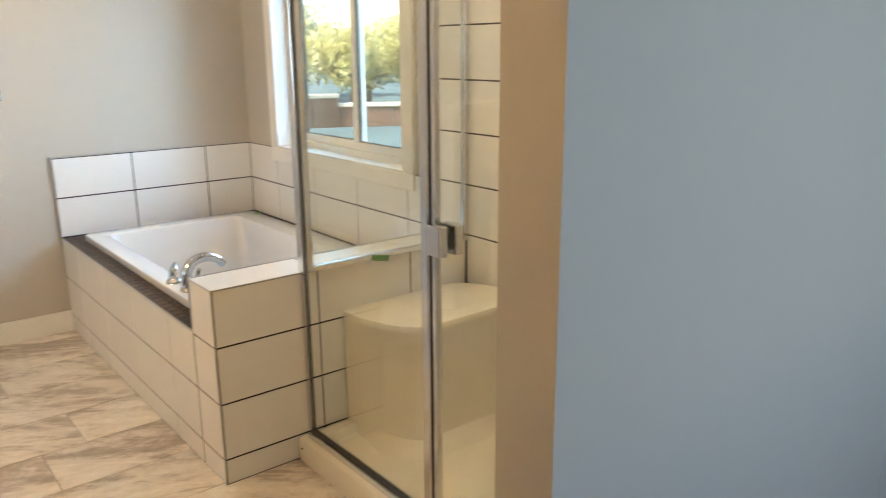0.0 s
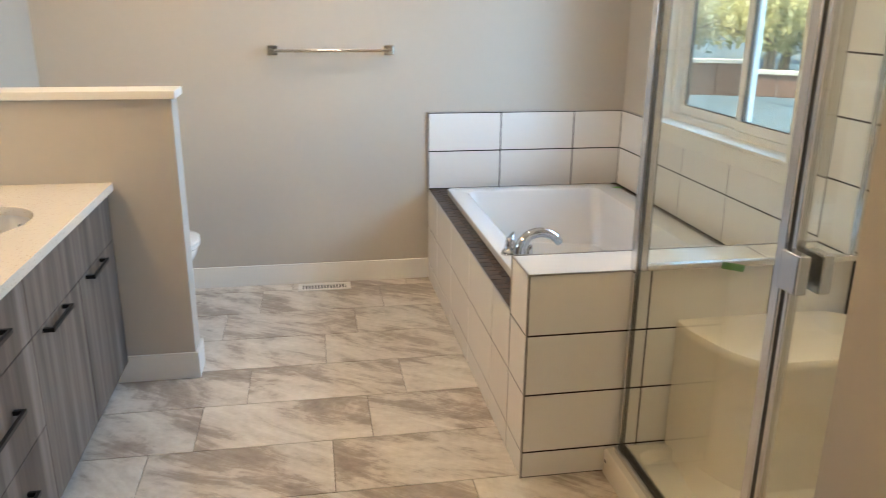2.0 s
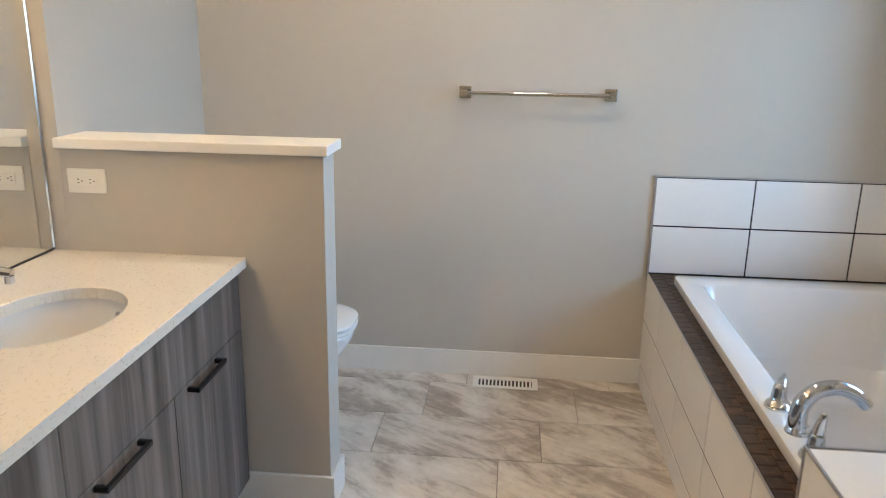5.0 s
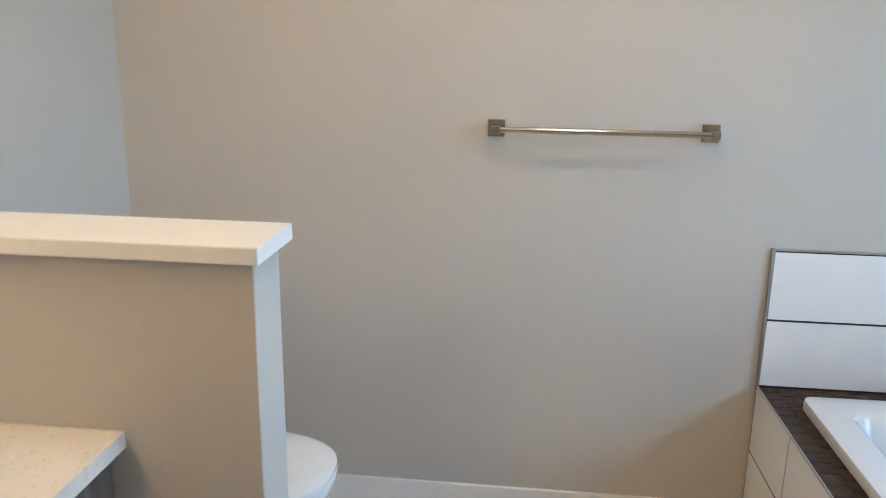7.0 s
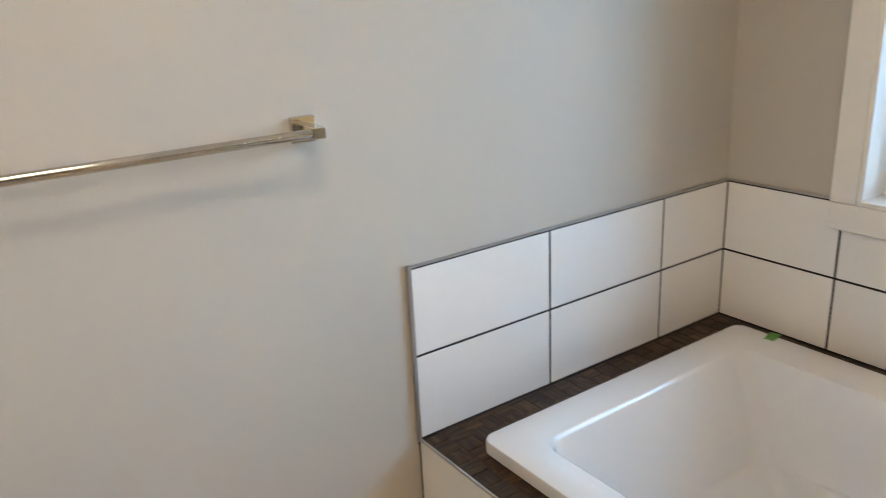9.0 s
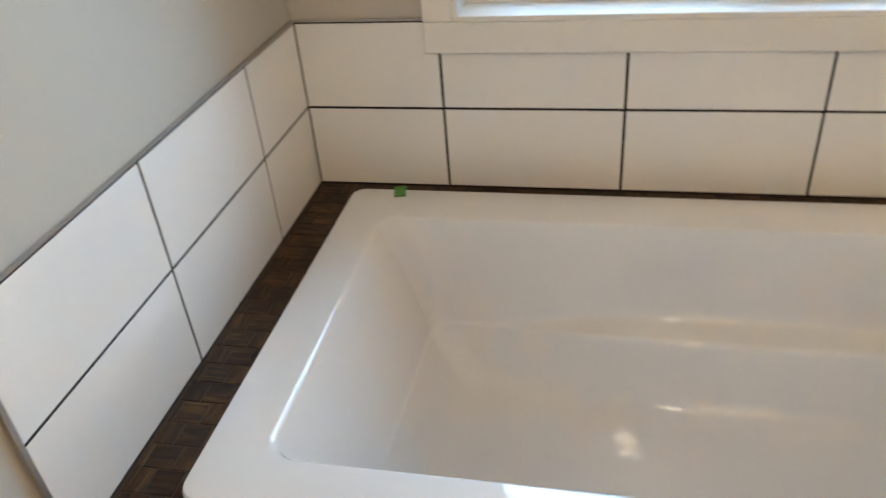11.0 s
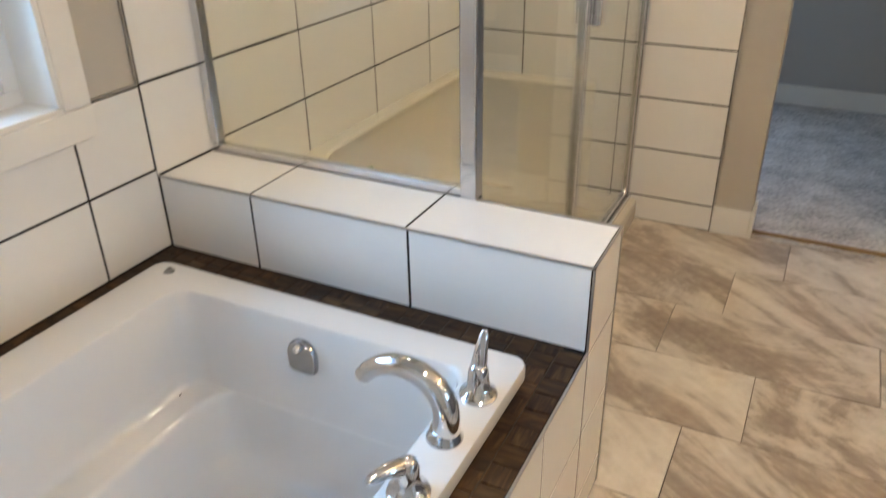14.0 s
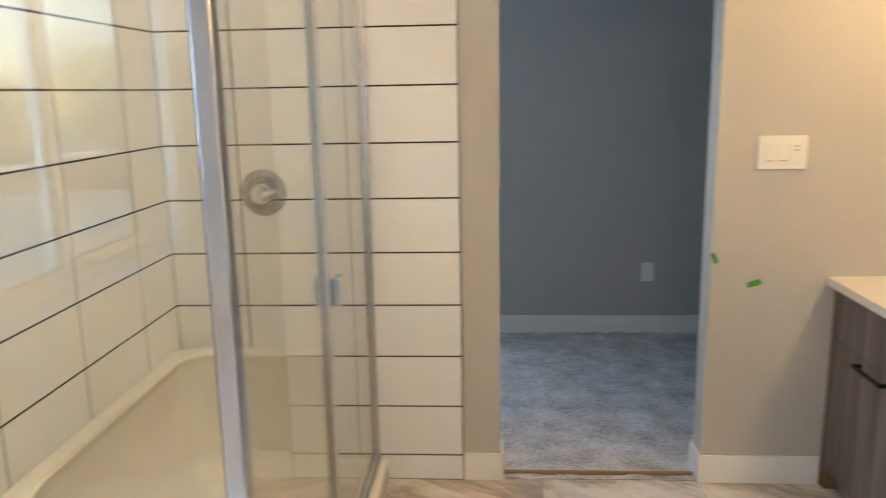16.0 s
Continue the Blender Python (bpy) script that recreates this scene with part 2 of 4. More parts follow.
BULB.node_tree.nodes["Principled BSDF"].inputs["Emission Strength"].default_value = 17
LENS = BULB.copy()
LENS.name = "warm_downlight_lens"
LENS.node_tree.nodes["Principled BSDF"].inputs["Emission Color"].default_value = (1.0, 0.87, 0.7, 1)
LENS.node_tree.nodes["Principled BSDF"].inputs["Emission Strength"].default_value = 45
DOME = BULB.copy()
DOME.name = "warm_dome_glass"
DOME.node_tree.nodes["Principled BSDF"].inputs["Emission Color"].default_value = (1.0, 0.87, 0.72, 1)
DOME.node_tree.nodes["Principled BSDF"].inputs["Emission Strength"].default_value = 19
GRAVEL = mat("blue_grey_gravel", (0.055, 0.1, 0.13), 0.9, vary=0.35, scale=1.5, bump=1.0, bump_scale=8)
TIMBER = mat("brown_timber", (0.16, 0.085, 0.06), 0.8, vary=0.25, scale=2, stretch=(1, 1, 0.3), bump=0.4)
CONCRETE = mat("pale_concrete", (0.55, 0.52, 0.46), 0.85, vary=0.12, scale=2, bump=0.3)
LEAF = mat("yellow_green_leaves", (0.5, 0.48, 0.27), 0.6, vary=0.3, scale=0.6)
LEAF_DARK = mat("dull_green_leaves", (0.36, 0.39, 0.29), 0.6, vary=0.3, scale=0.6)
for m_ in (LEAF, LEAF_DARK):
    n_, l_ = m_.node_tree.nodes, m_.node_tree.links
    tl, mx = n_.new("ShaderNodeBsdfTranslucent"), n_.new("ShaderNodeMixShader")
    tl.inputs[0].default_value = (0.7, 0.68, 0.36, 1) if m_ is LEAF else (0.5, 0.54, 0.39, 1)
    l_.new(n_["Principled BSDF"].outputs[0], mx.inputs[1])
    l_.new(tl.outputs[0], mx.inputs[2])
    l_.new(mx.outputs[0], n_["Material Output"].inputs[0])
BARK = mat("grey_bark", (0.16, 0.13, 0.1), 0.9, vary=0.3, scale=4, bump=0.8, bump_scale=20)


# ---- mesh helpers ----
def box(bm, x0, y0, z0, x1, y1, z1, bevel=0.0, seg=2):
    v = bmesh.ops.create_cube(bm, size=1.0)["verts"]
    bmesh.ops.transform(bm, matrix=Matrix.Translation(((x0 + x1) / 2, (y0 + y1) / 2, (z0 + z1) / 2)) @ Matrix.Diagonal((x1 - x0, y1 - y0, z1 - z0, 1)), verts=v)
    if bevel:
        es = {e for w in v for e in w.link_edges}
        bmesh.ops.bevel(bm, geom=list(es), offset=bevel, segments=seg, affect="EDGES", profile=0.5)
    return bm


def cyl(bm, p0, p1, r0, r1=None, seg=24, caps=True):
    p0, p1 = Vector(p0), Vector(p1)
    d = p1 - p0
    m = Matrix.Translation((p0 + p1) / 2) @ d.to_track_quat("Z", "Y").to_matrix().to_4x4()
    bmesh.ops.create_cone(bm, cap_ends=caps, segments=seg, radius1=r0, radius2=r0 if r1 is None else r1, depth=d.length, matrix=m)
    return bm


def sweep(bm, pts, radii, seg=20, flat=1.0):
    """A tube through pts with a radius at each, capped; flat squeezes it across its side."""
    rings, pts = [], [Vector(p) for p in pts]
    side = None
    for i, p in enumerate(pts):
        d = (pts[min(i + 1, len(pts) - 1)] - pts[max(i - 1, 0)]).normalized()
        if side is None:
            side = d.orthogonal().normalized() if abs(d.z) < 0.9 else Vector((1, 0, 0))
        side = (side - d * side.dot(d)).normalized()
        up = d.cross(side)
        rings.append([bm.verts.new(p + (side * math.cos(a) + up * flat * math.sin(a)) * radii[i]) for a in [2 * math.pi * k / seg for k in range(seg)]])
    for a, b in zip(rings, rings[1:]):
        for k in range(seg):
            bm.faces.new((a[k], a[(k + 1) % seg], b[(k + 1) % seg], b[k]))
    bm.faces.new(rings[0][::-1])
    bm.faces.new(rings[-1])
    return bm


def lathe(bm, profile, center, seg=40, axis="Z"):
    """Turns (radius, height) pairs about an axis through center."""
    rings = []
    for r, h in profile:
        ring = []
        for k in range(seg):
            a = 2 * math.pi * k / seg
            c, s = r * math.cos(a), r * math.sin(a)
            p = {"Z": (c, s, h), "Y": (c, h, s), "X": (h, c, s)}[axis]
            ring.append(bm.verts.new(Vector(center) + Vector(p)))
        rings.append(ring)
    for a, b in zip(rings, rings[1:]):
        for k in range(seg):
            bm.faces.new((a[k], a[(k + 1) % seg], b[(k + 1) % seg], b[k]))
    bm.faces.new(rings[0])
    bm.faces.new(rings[-1])
    return bm


def loft(bm, rings, close_first=False, close_last=False):
    vs = [[bm.verts.new(p) for p in r] for r in rings]
    n = len(vs[0])
    for a, b in zip(vs, vs[1:]):
        for k in range(n):
            bm.faces.new((a[k], a[(k + 1) % n], b[(k + 1) % n], b[k]))
    if close_first:
        bm.faces.new(vs[0][::-1])
    if close_last:
        bm.faces.new(vs[-1])
    return bm


def rounded(x0, y0, x1, y1, z, r, n=8):
    """A rounded rectangle as a ring of points at height z."""
    out = []
    for cx, cy, a0 in ((x1 - r, y1 - r, 0), (x0 + r, y1 - r, 90), (x0 + r, y0 + r, 180), (x1 - r, y0 + r, 270)):
        for k in range(n + 1):
            a = radians(a0 + 90 * k / n)
            out.append((cx + r * math.cos(a), cy + r * math.sin(a), z))
    return out


def mesh_of(name, bm, material, smooth=False):
    bmesh.ops.recalc_face_normals(bm, faces=bm.faces)
    me = bpy.data.meshes.new(name)
    bm.to_mesh(me)
    bm.free()
    me.materials.append(material)
    if smooth:
        me.shade_smooth()
        me.set_sharp_from_angle(angle=radians(40))
    return me


def part(name, bm, material, parent=None, label="", smooth=False):
    ob = new(name, mesh_of(name, bm, material, smooth))
    if parent is not None:
        ob.parent = parent
        ob.matrix_parent_inverse = parent.matrix_world.inverted()
    if label:
        ob["label"] = label
    return ob


def thing(name, at, label, category, group="", kind=""):
    e = new(name)
    e.empty_display_size = 0.05
    e.matrix_world = Matrix.Translation(at)
    return tagged(e, label, category, group, kind)


def structure(name, bm, material, label, category, smooth=False):
    return tagged(part(name, bm, material, None, "", smooth), label, category, "", "structure")


def nb():
    return bmesh.new()


TILE_MESHES = {}


def tile_mesh(w, h, d, bev, material):
    """One tile lying in its own x (width), y (height), z (proud) with an eased edge."""
    key = (round(w, 4), round(h, 4), round(d, 4), material.name)
    if key not in TILE_MESHES:
        bm = nb()
        ring = lambda i, z: [(i, i, z), (w - i, i, z), (w - i, h - i, z), (i, h - i, z)]
        loft(bm, [ring(0, 0), ring(0, d - bev), ring(bev, d)], True, True)
        TILE_MESHES[key] = mesh_of("tile", bm, material)
    return TILE_MESHES[key]


def lay_tiles(parent, origin, u, v, us, vs, depth=0.008, gap=0.0062, bev=0.0006, material=None, name="tile"):
    """Tiles between the joints us by vs on the plane origin + a u + b v, proud along u x v."""
    u, v = Vector(u), Vector(v)
    w = u.cross(v)
    rot = Matrix((u, v, w)).transposed().to_4x4()
    for a0, a1 in zip(us, us[1:]):
        for b0, b1 in zip(vs, vs[1:]):
            me = tile_mesh(a1 - a0 - gap, b1 - b0 - gap, depth, bev, material or TILE)
            ob = new(name, me)
            ob.matrix_world = Matrix.Translation(Vector(origin) + u * (a0 + gap / 2) + v * (b0 + gap / 2)) @ rot
            ob.parent = parent
            ob.matrix_parent_inverse = parent.matrix_world.inverted()


# ---- plan ----
XE, XW, XWC = 1.083, -1.936, -1.884       # window wall, vanity wall, wall beside the toilet
YN, YS, YSO = 1.958, -1.5, -1.6185          # towel wall, door wall inside and outside
YB, XBE, XBW = -3.37, 1.25, -2.7          # bedroom limits
CH = 2.44                                 # ceiling height
DOOR = (-0.93, -0.16, 2.06)
WIN = (0.405, 1.58, 0.912, 2.1)           # window opening y0 y1 z0 z1
DECK, RIM = 0.503, 0.535
ROWS = [0.0, 0.105, 0.3075, 0.51, 0.7125, 0.915, 1.1175, 1.32, 1.5225, 1.725, 1.9275, 2.13, 2.3325]

# floors, ceilings
floor = structure("floor", box(nb(), XW - 0.1, YS - 0.04, -0.06, XE + 0.1, YN + 0.1, -0.006), FLOOR_GROUT, "beige grouted bathroom floor of veined stone-look tiles", "floor")
carpet_bm = nb()
bmesh.ops.create_grid(carpet_bm, x_segments=220, y_segments=130, size=0.5, matrix=Matrix.Translation(((XBE + XBW) / 2, (YB + YS - 0.045) / 2, 0)) @ Matrix.Diagonal((XBE - XBW + 0.16, YS - 0.045 - YB + 0.08, 1, 1)))
for v in carpet_bm.verts:
    v.co.z += 0.003 + 0.009 * noise.noise(v.co * 16) + 0.005 * noise.noise(v.co * 45)
carpet = structure("bedroom_floor", carpet_bm, CARPET, "light grey plush carpet in the bedroom beyond", "carpet", True)
structure("bedroom_subfloor", box(nb(), XBW - 0.1, YB - 0.1, -0.06, XBE + 0.1, YS - 0.045, -0.012), CARPET, "grey carpet backing under the bedroom carpet", "floor")
structure("ceiling", box(nb(), XW - 0.1, YS - 0.12, CH, XE + 0.15, YN + 0.1, CH + 0.1), CEILING, "white painted bathroom ceiling", "ceiling")
structure("bedroom_ceiling", box(nb(), XBW - 0.1, YB - 0.1, CH, XBE + 0.1, YS - 0.12, CH + 0.1), CEILING, "white painted bedroom ceiling", "ceiling")

# walls
wall_north = structure("wall_north", box(nb(), XWC - 0.15, YN, 0, XE + 0.15, YN + 0.12, CH), PAINT, "greige painted wall behind the towel bar and tub", "wall")
bm = nb()
y0, y1, z0, z1 = WIN
for a in ((YS - 0.12, 0, y0, CH), (y1, 0, YN, CH), (y0, 0, y1, z0), (y0, z1, y1, CH)):
    box(bm, XE, a[0], a[1], XE + 0.15, a[2], a[3])
wall_east = structure("wall_east", bm, PAINT, "greige outer wall with the window above the tub", "wall")
bm = nb()
box(bm, XW - 0.12, YSO, 0, DOOR[0], YS, CH)
box(bm, DOOR[1], YSO, 0, XE, YS, CH)
box(bm, DOOR[0], YSO, DOOR[2], DOOR[1], YS, CH)
wall_south = structure("wall_south", bm, PAINT, "greige wall with the cased opening to the bedroom", "wall")
wall_west = structure("wall_west", box(nb(), XW - 0.12, YS, 0, XW, 0.9, CH), PAINT, "greige wall behind the vanity mirror", "wall")
structure("wall_alcove", box(nb(), XW - 0.12, 0.9, 0, XWC, YN, CH), PAINT, "greige wall beside the toilet", "wall")
# unseen window opening, placed so the added bedroom lamp shines in
bm = nb()
for a in ((XBW, 0, 0.1, CH), (1.14, 0, XBE, CH), (0.1, 0, 1.14, 0.92), (0.1, 2.08, 1.14, CH)):
    box(bm, a[0], YB - 0.12, a[1], a[2], YB, a[3])
structure("bedroom_wall_south", bm, PAINT_GREY, "dim grey bedroom wall with a white outlet", "wall")
structure("bedroom_wall_east", box(nb(), XBE, YB - 0.12, 0, XBE + 0.12, YSO, CH), PAINT_GREY, "dim grey bedroom side wall", "wall")
# unseen piece, added to stop sun leaking in past the vanity wall
structure("bedroom_sun_stop", box(nb(), XBW, YSO, 0, XW - 0.12, YS, CH), PAINT_GREY, "unseen grey wall piece added to keep sun out of the bedroom", "wall")
structure("bedroom_wall_west", box(nb(), XBW - 0.12, YB, 0, XBW, YSO, CH), PAINT_GREY, "dim grey bedroom end wall", "wall")

# half walls
PONY = (-1.108, 0.895, 1.018, 1.12)
pony_wall = structure("pony_wall", box(nb(), XWC, PONY[1], 0, PONY[0], PONY[2], PONY[3], 0.002, 1), PAINT, "greige half wall between vanity and toilet", "half wall")
structure("trim_pony_cap", box(nb(), XWC, 0.868, 1.1205, -1.09, 1.042, 1.15, 0.003), TRIM, "cream-white painted wooden cap on the half wall", "trim")
partition = structure("partition", box(nb(), 0.0025, 0.0025, 0, XE, 0.1925, 0.691), GROUT, "white-tiled half wall between tub and shower", "half wall")
platform = structure("tub_platform", box(nb(), 0.0025, 0.193, 0, 0.05, YN, 0.497), GROUT, "white-tiled front of the bathtub platform", "tub surround")
bm = nb()
for a in ((0.05, 0.186, 0.125, YN), (0.96, 0.186, XE, YN), (0.125, 0.186, 0.96, 0.335), (0.125, 1.80, 0.96, YN)):
    box(bm, a[0], a[1], 0.4, a[2], a[3], 0.5014)
deck = structure("tub_deck", bm, MOSAIC_GROUT, "dark brown mosaic deck round the bathtub", "tub deck")

# baseboards
def baseboard(x0, y0, x1, y1, label="cream-white painted baseboard along the wall"):
    bm = box(nb(), x0, y0, 0, x1, y1, 0.112, 0.002)
    structure("baseboard", bm, TRIM, label, "baseboard")


baseboard(XWC, YN - 0.013, 0.006, YN - 0.0005)
baseboard(XWC, PONY[1] - 0.0125, PONY[0] + 0.0125, PONY[1] - 0.0005)
baseboard(PONY[0] + 0.0005, PONY[1], PONY[0] + 0.0125, PONY[2])
baseboard(XWC, PONY[2] + 0.0005, PONY[0] + 0.0125, PONY[2] + 0.0125)
baseboard(XWC + 0.0005, PONY[2] + 0.013, XWC + 0.0125, YN - 0.0135)
baseboard(DOOR[1] + 0.0005, YS + 0.0005, -0.02, YS + 0.0125)
baseboard(DOOR[1] - 0.0125, YSO, DOOR[1] - 0.0005, YS + 0.0125)
baseboard(-1.368, YS + 0.0005, DOOR[0] - 0.0005, YS + 0.0125)
baseboard(DOOR[0] + 0.0005, YSO, DOOR[0] + 0.0125, YS + 0.0125)
baseboard(XBW, YB + 0.0005, XBE, YB + 0.014)
baseboard(DOOR[1], YSO - 0.0135, XBE, YSO - 0.0005)
baseboard(XBW, YSO - 0.0135, DOOR[0], YSO - 0.0005)
structure("trim_threshold", box(nb(), DOOR[0] + 0.013, YS - 0.052, 0.0, DOOR[1] - 0.013, YS - 0.038, 0.016, 0.003), STRIP, "narrow brown transition strip between tile and carpet", "threshold")

# metal edge trims on the tiling
def edge_trim(a, b, r=0.005):
    structure("trim_edge", box(nb(), min(a[0], b[0]) - r / 2, min(a[1], b[1]) - r / 2, min(a[2], b[2]) - r / 2, max(a[0], b[0]) + r / 2, max(a[1], b[1]) + r / 2, max(a[2], b[2]) + r / 2), EDGE, "thin satin metal edge strip on the wall tiles", "tile edge")


PT = 0.693                                # top of the partition tiles
edge_trim((0.002, 0.002, 0), (0.002, 0.002, PT - 0.002))
edge_trim((0.002, 0.193, DECK), (0.002, 0.193, PT - 0.002))
edge_trim((0.002, 0.002, PT - 0.001), (XE - 0.01, 0.002, PT - 0.001))
edge_trim((0.002, 0.193, PT - 0.001), (XE - 0.01, 0.193, PT - 0.001))
edge_trim((0.002, 0.002, PT - 0.001), (0.002, 0.193, PT - 0.001))
edge_trim((0.002, 0.195, DECK), (0.002, YN - 0.011, DECK))
edge_trim((0.0, YN - 0.006, DECK), (0.0, YN - 0.006, 0.915), 0.008)
edge_trim((0.0, YN - 0.006, 0.915), (XE - 0.01, YN - 0.006, 0.915), 0.005)
edge_trim((XE - 0.006, WIN[1] + 0.07, 0.915), (XE - 0.006, YN - 0.01, 0.915), 0.005)
edge_trim((XE - 0.006, 0.2, 0.915), (XE - 0.006, 0.34, 0.915), 0.005)
edge_trim((XE - 0.006, 0.2, 0.915), (XE - 0.006, 0.2, 2.33), 0.005)
edge_trim((-0.02, YS + 0.006, 0.0), (-0.02, YS + 0.006, 2.33), 0.005)

# window: casing, jambs, vinyl slider frame, panes
window = thing("window_1", (XE + 0.1, 0.99, WIN[2]), "white vinyl sliding window with wide white painted casing", "window", kind="structure")
cw = 0.068
for nm, a in (("sill", (XE - 0.02, y0 - cw, z0 - 0.07, XE - 0.0005, y1 + cw, z0 - 0.001)), ("head_casing", (XE - 0.02, y0 - cw, z1 + 0.001, XE - 0.0005, y1 + cw, z1 + 0.07)),
              ("side_casing", (XE - 0.02, y0 - cw, z0, XE - 0.0005, y0 - 0.001, z1)), ("side_casing", (XE - 0.02, y1 + 0.001, z0, XE - 0.0005, y1 + cw, z1)),
              ("jamb", (XE - 0.02, y0, z0 - 0.0005, XE + 0.085, y1, z0 + 0.012)), ("jamb", (XE - 0.02, y0, z1 - 0.012, XE + 0.085, y1, z1 + 0.0005)),
              ("jamb", (XE - 0.02, y0 - 0.0005, z0 + 0.0125, XE + 0.085, y0 + 0.012, z1 - 0.0125)), ("jamb", (XE - 0.02, y1 - 0.012, z0 + 0.0125, XE + 0.085, y1 + 0.0005, z1 - 0.0125))):
    part(nm, box(nb(), *a, 0.002, 1), TRIM, window)
fx0, fx1 = XE + 0.085, XE + 0.15
for a in ((y0, z0, y1, z0 + 0.04), (y0, z1 - 0.04, y1, z1), (y0, z0 + 0.0405, y0 + 0.045, z1 - 0.0405), (y1 - 0.045, z0 + 0.0405, y1, z1 - 0.0405)):
    part("window_frame", box(nb(), fx0, a[0], a[1], fx1, a[2], a[3], 0.004), VINYL, window)
ym = 0.945


def sash(name, ya, yb, xa, xb):
    w = 0.04
    bm = nb()
    for a in ((ya, z0 + 0.041, yb, z0 + 0.041 + w), (ya, z1 - 0.041 - w, yb, z1 - 0.041), (ya, z0 + 0.041 + w, ya + w, z1 - 0.041 - w), (yb - w, z0 + 0.041 + w, yb, z1 - 0.041 - w)):
        box(bm, xa, a[0], a[1], xb, a[2], a[3], 0.003, 1)
    s = part(name, bm, VINYL, window)
    p = part("pane", box(nb(), (xa + xb) / 2 - 0.003, ya + w - 0.004, z0 + 0.037 + w, (xa + xb) / 2 + 0.003, yb - w + 0.004, z1 - 0.037 - w), WINDOW_GLASS, s)
    p.visible_shadow = False
    bm = nb()
    for a in ((ya + w, z0 + 0.041 + w, yb - w, z0 + 0.046 + w), (ya + w, z1 - 0.046 - w, yb - w, z1 - 0.041 - w), (ya + w, z0 + 0.047 + w, ya + w + 0.005, z1 - 0.047 - w), (yb - w - 0.005, z0 + 0.047 + w, yb - w, z1 - 0.047 - w)):
        box(bm, xa + 0.004, a[0], a[1], xb - 0.004, a[2], a[3])
    part("seal", bm, GASKET, s)


sash("sash", y0 + 0.046, ym + 0.02, fx0 + 0.004, fx0 + 0.028)
sash("sash", ym - 0.02, y1 - 0.046, fx0 + 0.032, fx0 + 0.058)

# ---- bathtub ----
def bathtub():
    tub = thing("bathtub", (0.55, 1.07, 0.1), "glossy white acrylic drop-in bathtub with an armrest ledge", "bathtub")
    x0, x1, ya, yb = 0.082, 0.999, 0.298, 1.834
    outer = lambda z, i=0.0, r=0.03: rounded(x0 + i, ya + i, x1 - i, yb - i, z, r) + [(x1 - i, ya + i + r + (yb - ya - 2 * i - 2 * r) * k / 28, z) for k in range(1, 28)]

    def ease(y):
        u = max(0.0, min(1.0, (1.62 - y) / 0.62))
        return u * u * (3 - 2 * u)

    def inner(z, l, rr, f, b, r=0.06, shelf=0.0, drop=0.0):
        """A ring of the inside; shelf pushes its window side inwards towards the foot end, drop lowers it towards the head."""
        bx = x1 - b
        ring = rounded(x0 + f, ya + rr, bx, yb - l, z, r)
        q0, q1 = ya + rr + r, yb - l - r
        ring += [(bx, q0 + (q1 - q0) * k / 28, z) for k in range(1, 28)]
        return [(x - shelf * ease(y), y, h - drop * (1 - ease(y))) if x > 0.6 else (x, y, h) for x, y, h in ring]
    bm = nb()
    loft(bm, [outer(DECK + 0.002), outer(RIM - 0.006), outer(RIM - 0.0015, 0.002), outer(RIM, 0.006),
              inner(RIM, 0.094, 0.073, 0.084, 0.118, 0.05), inner(RIM - 0.002, 0.1, 0.078, 0.089, 0.123, 0.05), inner(RIM - 0.01, 0.106, 0.082, 0.094, 0.127, 0.05),
              inner(0.42, 0.152, 0.088, 0.1, 0.13, 0.05), inner(0.34, 0.186, 0.094, 0.105, 0.1325, 0.05, 0.0, 0.03), inner(0.312, 0.197, 0.096, 0.107, 0.135, 0.052, 0.001, 0.04),
              inner(0.304, 0.2005, 0.097, 0.108, 0.138, 0.052, 0.006, 0.045), inner(0.301, 0.202, 0.0975, 0.1085, 0.139, 0.052, 0.014, 0.047),
              inner(0.3, 0.205, 0.098, 0.109, 0.141, 0.055, 0.06, 0.05), inner(0.2985, 0.206, 0.0983, 0.1093, 0.1415, 0.056, 0.068, 0.05), inner(0.294, 0.208, 0.099, 0.11, 0.142, 0.056, 0.0725, 0.05), inner(0.286, 0.211, 0.0998, 0.1108, 0.143, 0.056, 0.0745, 0.048),
              inner(0.2, 0.246, 0.11, 0.12, 0.152, 0.06, 0.08, 0.02), inner(0.165, 0.262, 0.119, 0.129, 0.16, 0.062, 0.08, 0.004), inner(0.145, 0.276, 0.131, 0.141, 0.17, 0.062, 0.08),
              inner(0.134, 0.292, 0.149, 0.159, 0.186, 0.06, 0.08), inner(0.129, 0.315, 0.175, 0.185, 0.21, 0.055, 0.08), inner(0.128, 0.34, 0.2, 0.21, 0.235, 0.05, 0.08)], False, True)
    part("shell", bm, ACRYLIC, tub, smooth=True)
    bm = nb()
    lathe(bm, [(0.0005, 0.02), (0.018, 0.0185), (0.03, 0.014), (0.036, 0.008), (0.036, 0.003), (0.04, 0.002), (0.042, -0.004)], (0.491, 0.587, 0.13))
    part("drain_plug", bm, CHROME_DARKENED, tub, "chrome drain stopper", True)
    bm = nb()
    rings = []
    for d, s in ((0.0, 1.0), (0.008, 1.0), (0.013, 0.92), (0.014, 0.4)):
        ring = []
        for k in range(28):
            a = 2 * math.pi * k / 28
            cx, cz = 0.035 * math.cos(a), 0.036 * math.sin(a)
            if math.sin(a) < 0:
                cx, cz = 0.035 * math.copysign(abs(math.cos(a)) ** 0.35, math.cos(a)), -0.044 * abs(math.sin(a)) ** 0.35
